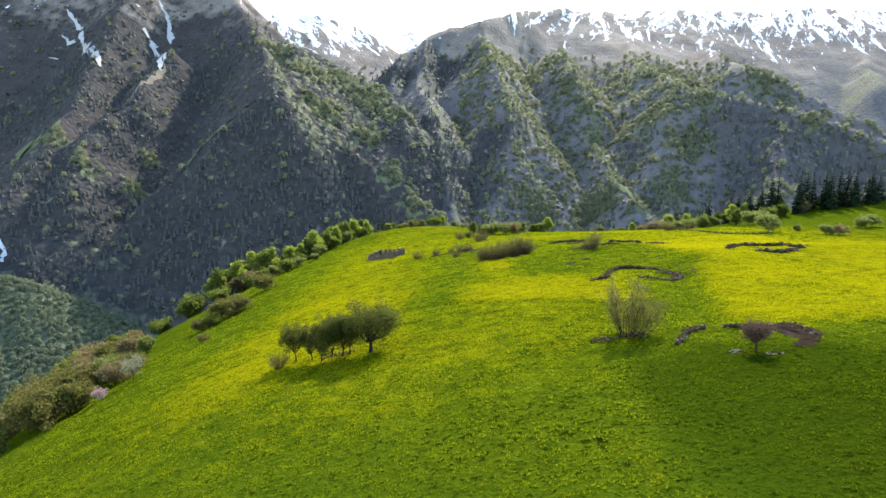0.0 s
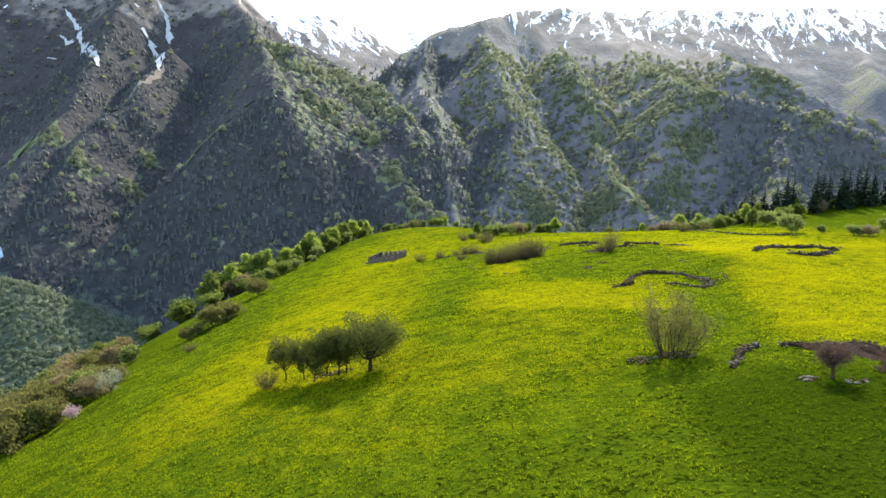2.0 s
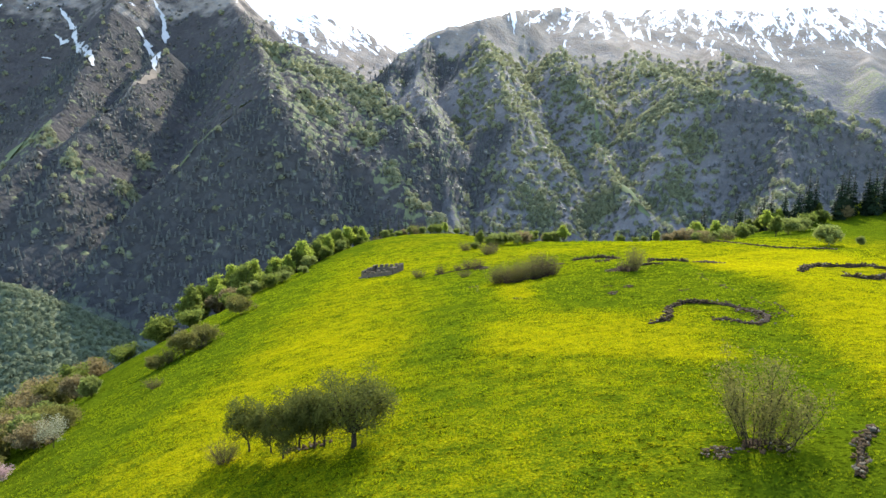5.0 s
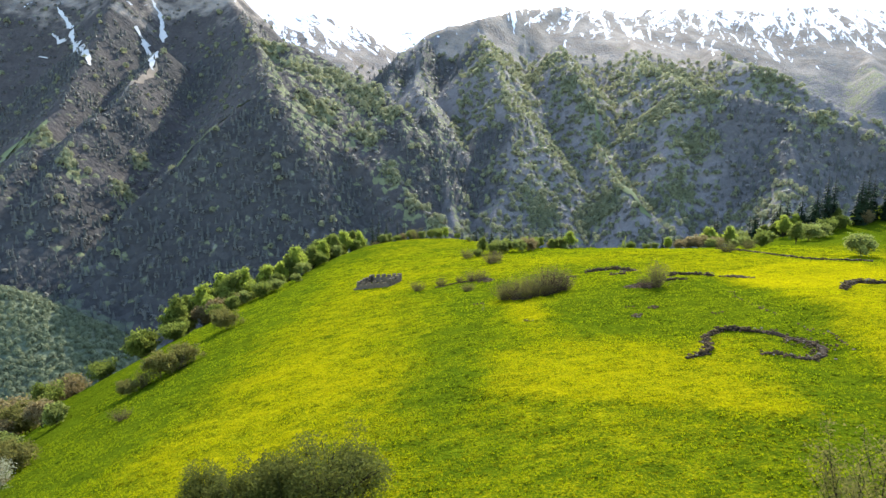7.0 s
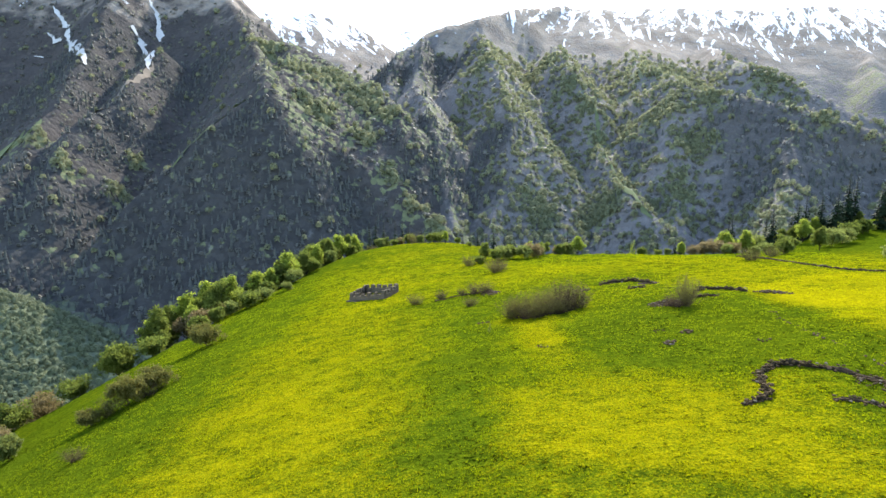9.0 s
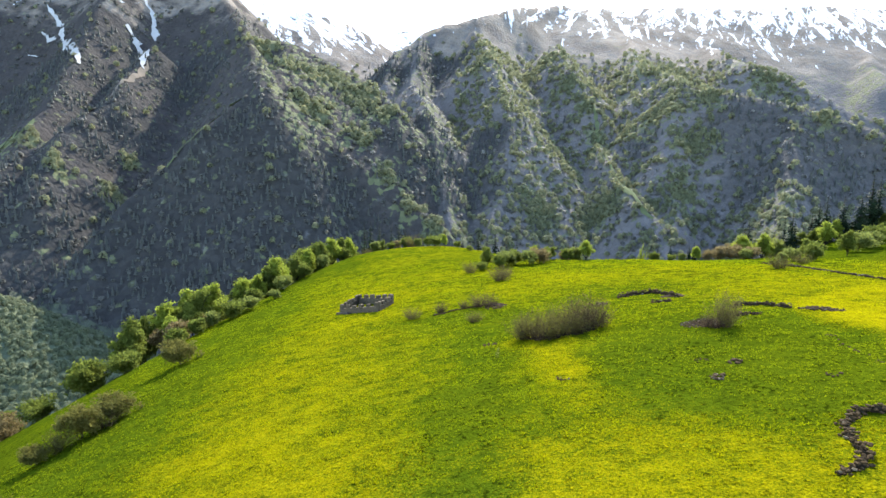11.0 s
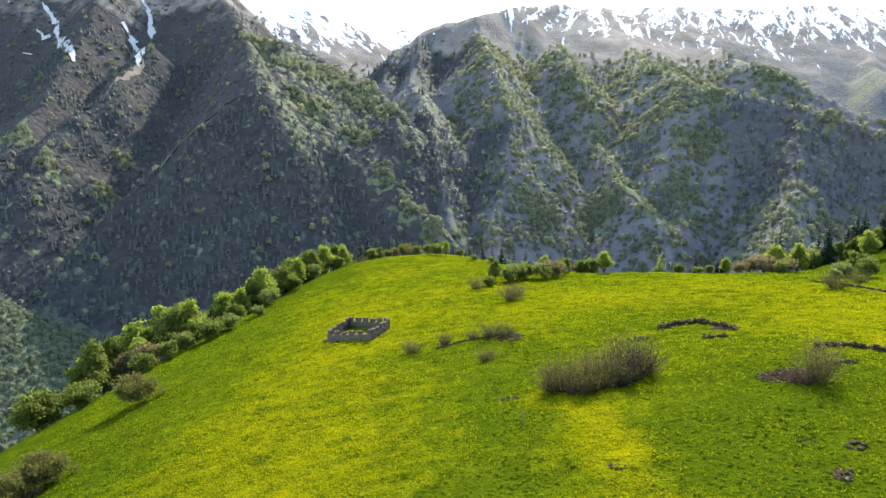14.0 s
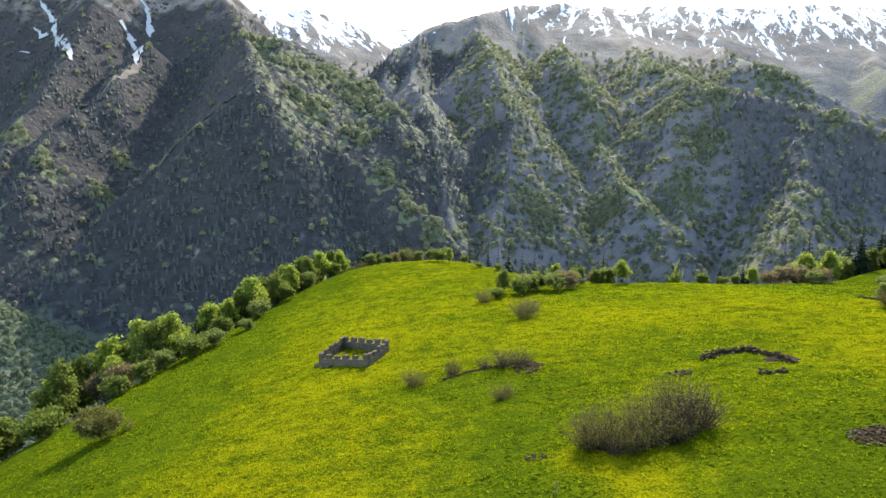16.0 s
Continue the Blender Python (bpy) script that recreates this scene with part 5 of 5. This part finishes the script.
def wood_places(seed, y0, y1, step):
    """Places for trees inside the camera's view, on far slopes that turn towards its start, thinned out above the tree
    line.
    """
    rng = np.random.default_rng(seed)
    ys = np.arange(y0, y1, step)
    xs = np.arange(-0.8 * y1 - 60, 0.85 * y1 + 60, step)
    x, y = [a.ravel() for a in np.meshgrid(xs, ys)]
    x, y = x + rng.uniform(-0.5, 0.5, len(x)) * step, y + rng.uniform(-0.5, 0.5, len(x)) * step
    inside = np.abs(x + 10) < 0.78 * y + 60
    x, y = x[inside], y[inside]
    z, owner = land(x, y)
    e = 12.0
    gx, gy = (land(x + e, y)[0] - land(x - e, y)[0]) / (2 * e), (land(x, y + e)[0] - land(x, y - e)[0]) / (2 * e)
    facing = (-gx * -x + -gy * -y + (40 - z)) / np.sqrt((x * x + y * y + (40 - z) ** 2) * (1 + gx * gx + gy * gy))
    line = 290 + np.where(owner == 1, 40, 0) + 130 * vnoise(x, y, 170, 71, 4) + np.where((owner == 0) & (x < -330), 130, 0)
    keep = (facing > -0.12) & (z < line + 35 * rng.normal(size=len(x))) & (z > -470)
    for line, width in BARE_STRIPS:
        for (ax, ay), (bx, by) in zip(line, line[1:]):
            s = np.clip(((x - ax) * (bx - ax) + (y - ay) * (by - ay)) / ((bx - ax) ** 2 + (by - ay) ** 2), 0, 1)
            keep &= np.hypot(x - ax - s * (bx - ax), y - ay - s * (by - ay)) > width / 2
    keep &= ~((x > 1180) & (y > 1800))
    steep = np.hypot(gx, gy)
    keep &= steep < 2.2
    e = 25.0
    gx, gy = (land(x + e, y)[0] - land(x - e, y)[0]) / (2 * e), (land(x, y + e)[0] - land(x, y - e)[0]) / (2 * e)
    sunny = (-gx * SUN_DIR.x - gy * SUN_DIR.y + SUN_DIR.z) / np.sqrt(1 + gx * gx + gy * gy)
    return x[keep], y[keep], z[keep], owner[keep], sunny[keep], rng


def clump_crown(seed, count, spray, tall=1.25):
    """A far crown of ragged leaf sprays lying roughly along a domed, lobed outline."""
    rng = np.random.default_rng(seed)
    v = []
    for i in range(count):
        up = 1.0 - 1.3 * (i + 0.5) / count
        q = i * 2.4 + rng.uniform(-0.4, 0.4)
        out = math.sqrt(max(0.0, 1 - up * up))
        d = np.array([out * math.cos(q), out * math.sin(q), up])
        c = d * (0.84 + 0.1 * math.sin(3 * q + seed) + rng.uniform(-0.08, 0.08)) * (1, 1, tall)
        n = d + (0, 0, 0.35) + rng.normal(size=3) * 0.22
        n /= np.linalg.norm(n)
        a = np.cross(n, rng.normal(size=3))
        a /= np.linalg.norm(a)
        b = np.cross(n, a)
        s = spray * rng.uniform(0.8, 1.2)
        v += [c + a * s, c + (-0.5 * a + 0.87 * b) * s, c + (-0.5 * a - 0.87 * b) * s]
    return np.array(v), np.arange(3 * count).reshape(-1, 3)


CROWNS = [clump_crown(600 + i, 26, 0.46) for i in range(5)]
SMALL = [clump_crown(610 + i, 17, 0.56, 1.2) for i in range(5)]
CONES = [cone_tree(620 + i) for i in range(3)]
for band, (y0, y1, step, shapes) in enumerate(((450, 1150, 7.0, CROWNS), (1150, 1480, 7.5, SMALL), (1480, 2500, 11.0, SMALL))):
    x, y, z, owner, sunny, rng = wood_places(700 + band, y0, y1, step)
    n = len(x)
    size = rng.uniform(3.0, 5.2, n) * (1.0 if band < 2 else 1.25)
    patch = vnoise(x, y, 150, 81, 3)
    hill = owner == MOUNTAINS.index("wooded_hillside")
    green, dark = nearness(x, y, GREEN_AND_SUNLIT_WOODS), nearness(x, y, DARK_WOODS_AND_SHADE)
    chance = 0.015 + 0.95 * np.clip(green - 0.15, 0, 1) + 0.16 * np.clip(patch - 0.1, 0, 1) * (1 - dark) + 0.3 * (x > 30) * np.clip(0.9 - dark, 0, 1)
    roll = rng.uniform(size=n)
    leaf = (roll < chance) & ~hill
    cone = ~leaf & ~hill & (rng.uniform(size=n) < 0.015 + 0.45 * np.clip(dark - 0.15, 0, 1))
    # painted haze: the paled leafless crowns only go on central and eastern slopes
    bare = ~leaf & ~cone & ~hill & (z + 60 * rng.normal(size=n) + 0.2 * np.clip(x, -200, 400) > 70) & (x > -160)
    dull = ~leaf & ~cone & ~hill & ~bare
    apart = rng.uniform(size=n) < np.where(x > -160, 0.2, 0.16)
    dull, bare = dull & apart, bare & apart
    at = np.stack([x, y, z], 1)
    lift = np.array([0, 0, 1.0])
    wood("broadleaf_wood", "spring-green broadleaf wood on the far slopes", at[leaf] + lift * size[leaf, None] * 0.7, size[leaf] * 1.3, shapes, FAR_LEAF_HAZED, 1 + band, False)
    wood("budding_wood", "dull grey-green wood just coming into leaf", at[dull] - lift * size[dull, None] * 0.2, size[dull], SMALL, FAR_DULL_HAZED, 11 + band, False, 0.9)
    wood("leafless_wood", "leafless wood high on the slopes, painted pale for haze", at[bare] - lift * size[bare, None] * 0.2, size[bare], SMALL, FAR_BARE_HAZED, 41 + band, False, 0.9)
    wood("conifer_wood", "dark conifer wood on the far slopes", at[cone] - lift, size[cone] * 1.15, CONES, FAR_NEEDLE_HAZED, 21 + band, False)
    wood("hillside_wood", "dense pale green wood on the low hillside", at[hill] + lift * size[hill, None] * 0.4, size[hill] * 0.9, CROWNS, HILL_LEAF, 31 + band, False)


# ---- old snow in the gullies, a stream and a track ----
OLD_SNOW = mottled("old_gully_snow", (0.34, 0.33, 0.31), (0.5, 0.49, 0.465), 0.05, 0.9, 0.2, 0.5, 1.0)
WATER = mottled("white_stream_water", (0.3, 0.34, 0.36), (0.6, 0.63, 0.65), 0.1, 0.35)
GRAVEL = mottled("pale_gravel_track", (0.25, 0.23, 0.2), (0.42, 0.4, 0.36), 0.12, 0.95, 0.4, 0.6, 0.5)


SCREE = mottled("brown_scree", (0.13, 0.105, 0.08), (0.21, 0.175, 0.135), 0.12, 0.95, 0.4, 0.6, 0.5)
CLEARING = mottled("clearing_grass", (0.09, 0.105, 0.05), (0.15, 0.165, 0.075), 0.05, 0.95, 0.3, 0.5, 0.6)


def ribbon(name, label, category, line, width, mat, seed, lift=2.0):
    """A ragged strip laid over the land along a line."""
    rng = np.random.default_rng(seed)
    rows = []
    for (ax, ay), (bx, by) in zip(line, line[1:]):
        n = max(3, int(math.hypot(bx - ax, by - ay) / 9))
        rows += [(ax + (bx - ax) * i / n, ay + (by - ay) * i / n, bx - ax, by - ay) for i in range(n)]
    rows.append((*line[-1], rows[-1][2], rows[-1][3]))
    verts = []
    for k, (x, y, dx, dy) in enumerate(rows):
        run = math.hypot(dx, dy)
        w = width * rng.uniform(0.45, 1.25) * min(1.0, 0.3 + 0.25 * k, 0.3 + 0.25 * (len(rows) - 1 - k))
        x, y = x + rng.normal() * width * 0.15, y + rng.normal() * width * 0.15
        for off in (-0.5, 0.0, 0.5):
            px, py = x - dy / run * off * w, y + dx / run * off * w
            verts.append((px, py, float(land(np.array([px]), np.array([py]))[0][0]) + lift))
    faces = [(3 * k + i, 3 * k + i + 1, 3 * k + i + 4, 3 * k + i + 3) for k in range(len(rows) - 1) for i in range(2)]
    return tagged(new(name, np_mesh(name, np.array(verts), np.array(faces), mat, True)), label, category, kind="structure")


for i, (line, width) in enumerate((([(-1069, 1824), (-1001, 1764), (-935, 1650)], 12), ([(-935, 1650), (-853, 1534), (-780, 1433)], 17), ([(-820, 1852), (-788, 1837), (-746, 1744)], 16),
                                   ([(-805, 1721), (-763, 1681), (-680, 1540), (-650, 1451)], 18), ([(-1049, 1753), (-993, 1719)], 12), ([(-1055, 1693), (-1030, 1694)], 6))):
    ribbon("old_snow", "grey-white streak of old snow in a gully", "snow", line, width, OLD_SNOW, 900 + i, 3.0)
ribbon("track", "pale bare track along a mountain side", "track", TRACK[0], 12, SCREE, 910, 1.5)
ribbon("clearing", "green grassy clearing among the mountain woods", "clearing", PASTURE[0], 50, CLEARING, 913, 1.5)
# two pale green ribbons that paint sunlight along ridge edges
ribbon("clearing", "pale green strip painting the sunlit edge of a wooded spur", "clearing", SPUR_EDGE[0], 6, CLEARING, 914, 1.5)
ribbon("clearing", "steep grassy couloir, pale to paint the sunlight on a wooded ridge", "clearing", COULOIR[0], 10, CLEARING, 915, 1.5)
ribbon("stream", "white mountain stream in the valley", "stream", [(-660, 890), (-638, 868), (-629, 863), (-626, 852), (-640, 842)], 7, WATER, 911, 3.0)
ribbon("track", "pale gravel track at the edge of a wood", "track", [(-640, 830), (-610, 823), (-574, 818)], 7, GRAVEL, 912, 4.0)


# ---- grass ----
def grass_field(name, seed, count, x0, x1, y0, y1, size):
    """Tufts of broad blades standing out of the turf."""
    rng = np.random.default_rng(seed)
    x, y = rng.uniform(x0, x1, count), rng.uniform(y0, y1, count)
    keep = vnoise(x, y, 1.7, 91, 3) + 0.2 * rng.normal(size=count) > -0.02
    x, y = x[keep], y[keep]
    z = land(x, y)[0]
    n, k = len(x), 4
    q = rng.uniform(0, 6.28, (n, k))
    h = size * rng.uniform(0.5, 1.3, (n, 1)) * rng.uniform(0.7, 1.2, (n, k))
    lean = h * rng.uniform(0.3, 0.9, (n, k))
    w = h * 0.3
    bx, by = x[:, None] + rng.normal(size=(n, k)) * size * 0.3, y[:, None] + rng.normal(size=(n, k)) * size * 0.3
    bz = np.repeat(z[:, None], k, 1) - 0.04
    a = np.stack([bx - np.sin(q) * w, by + np.cos(q) * w, bz], -1)
    b = np.stack([bx + np.sin(q) * w, by - np.cos(q) * w, bz], -1)
    c = np.stack([bx + np.cos(q) * lean, by + np.sin(q) * lean, bz + h], -1)
    v = np.stack([a, b, c], 2).reshape(-1, 3)
    ob = new(name, np_mesh(name, v, np.arange(len(v)).reshape(-1, 3), BLADES, False))
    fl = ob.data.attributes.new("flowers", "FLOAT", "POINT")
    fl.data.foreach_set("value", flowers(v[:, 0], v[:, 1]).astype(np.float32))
    return tagged(ob, "meadow grass and yellow flowers standing in tufts", "grass", kind="stuff")


grass_field("grass", 801, 165000, -58, 60, 24, 125, 0.15)
grass_field("grass", 802, 95000, -60, 88, 125, 228, 0.18)
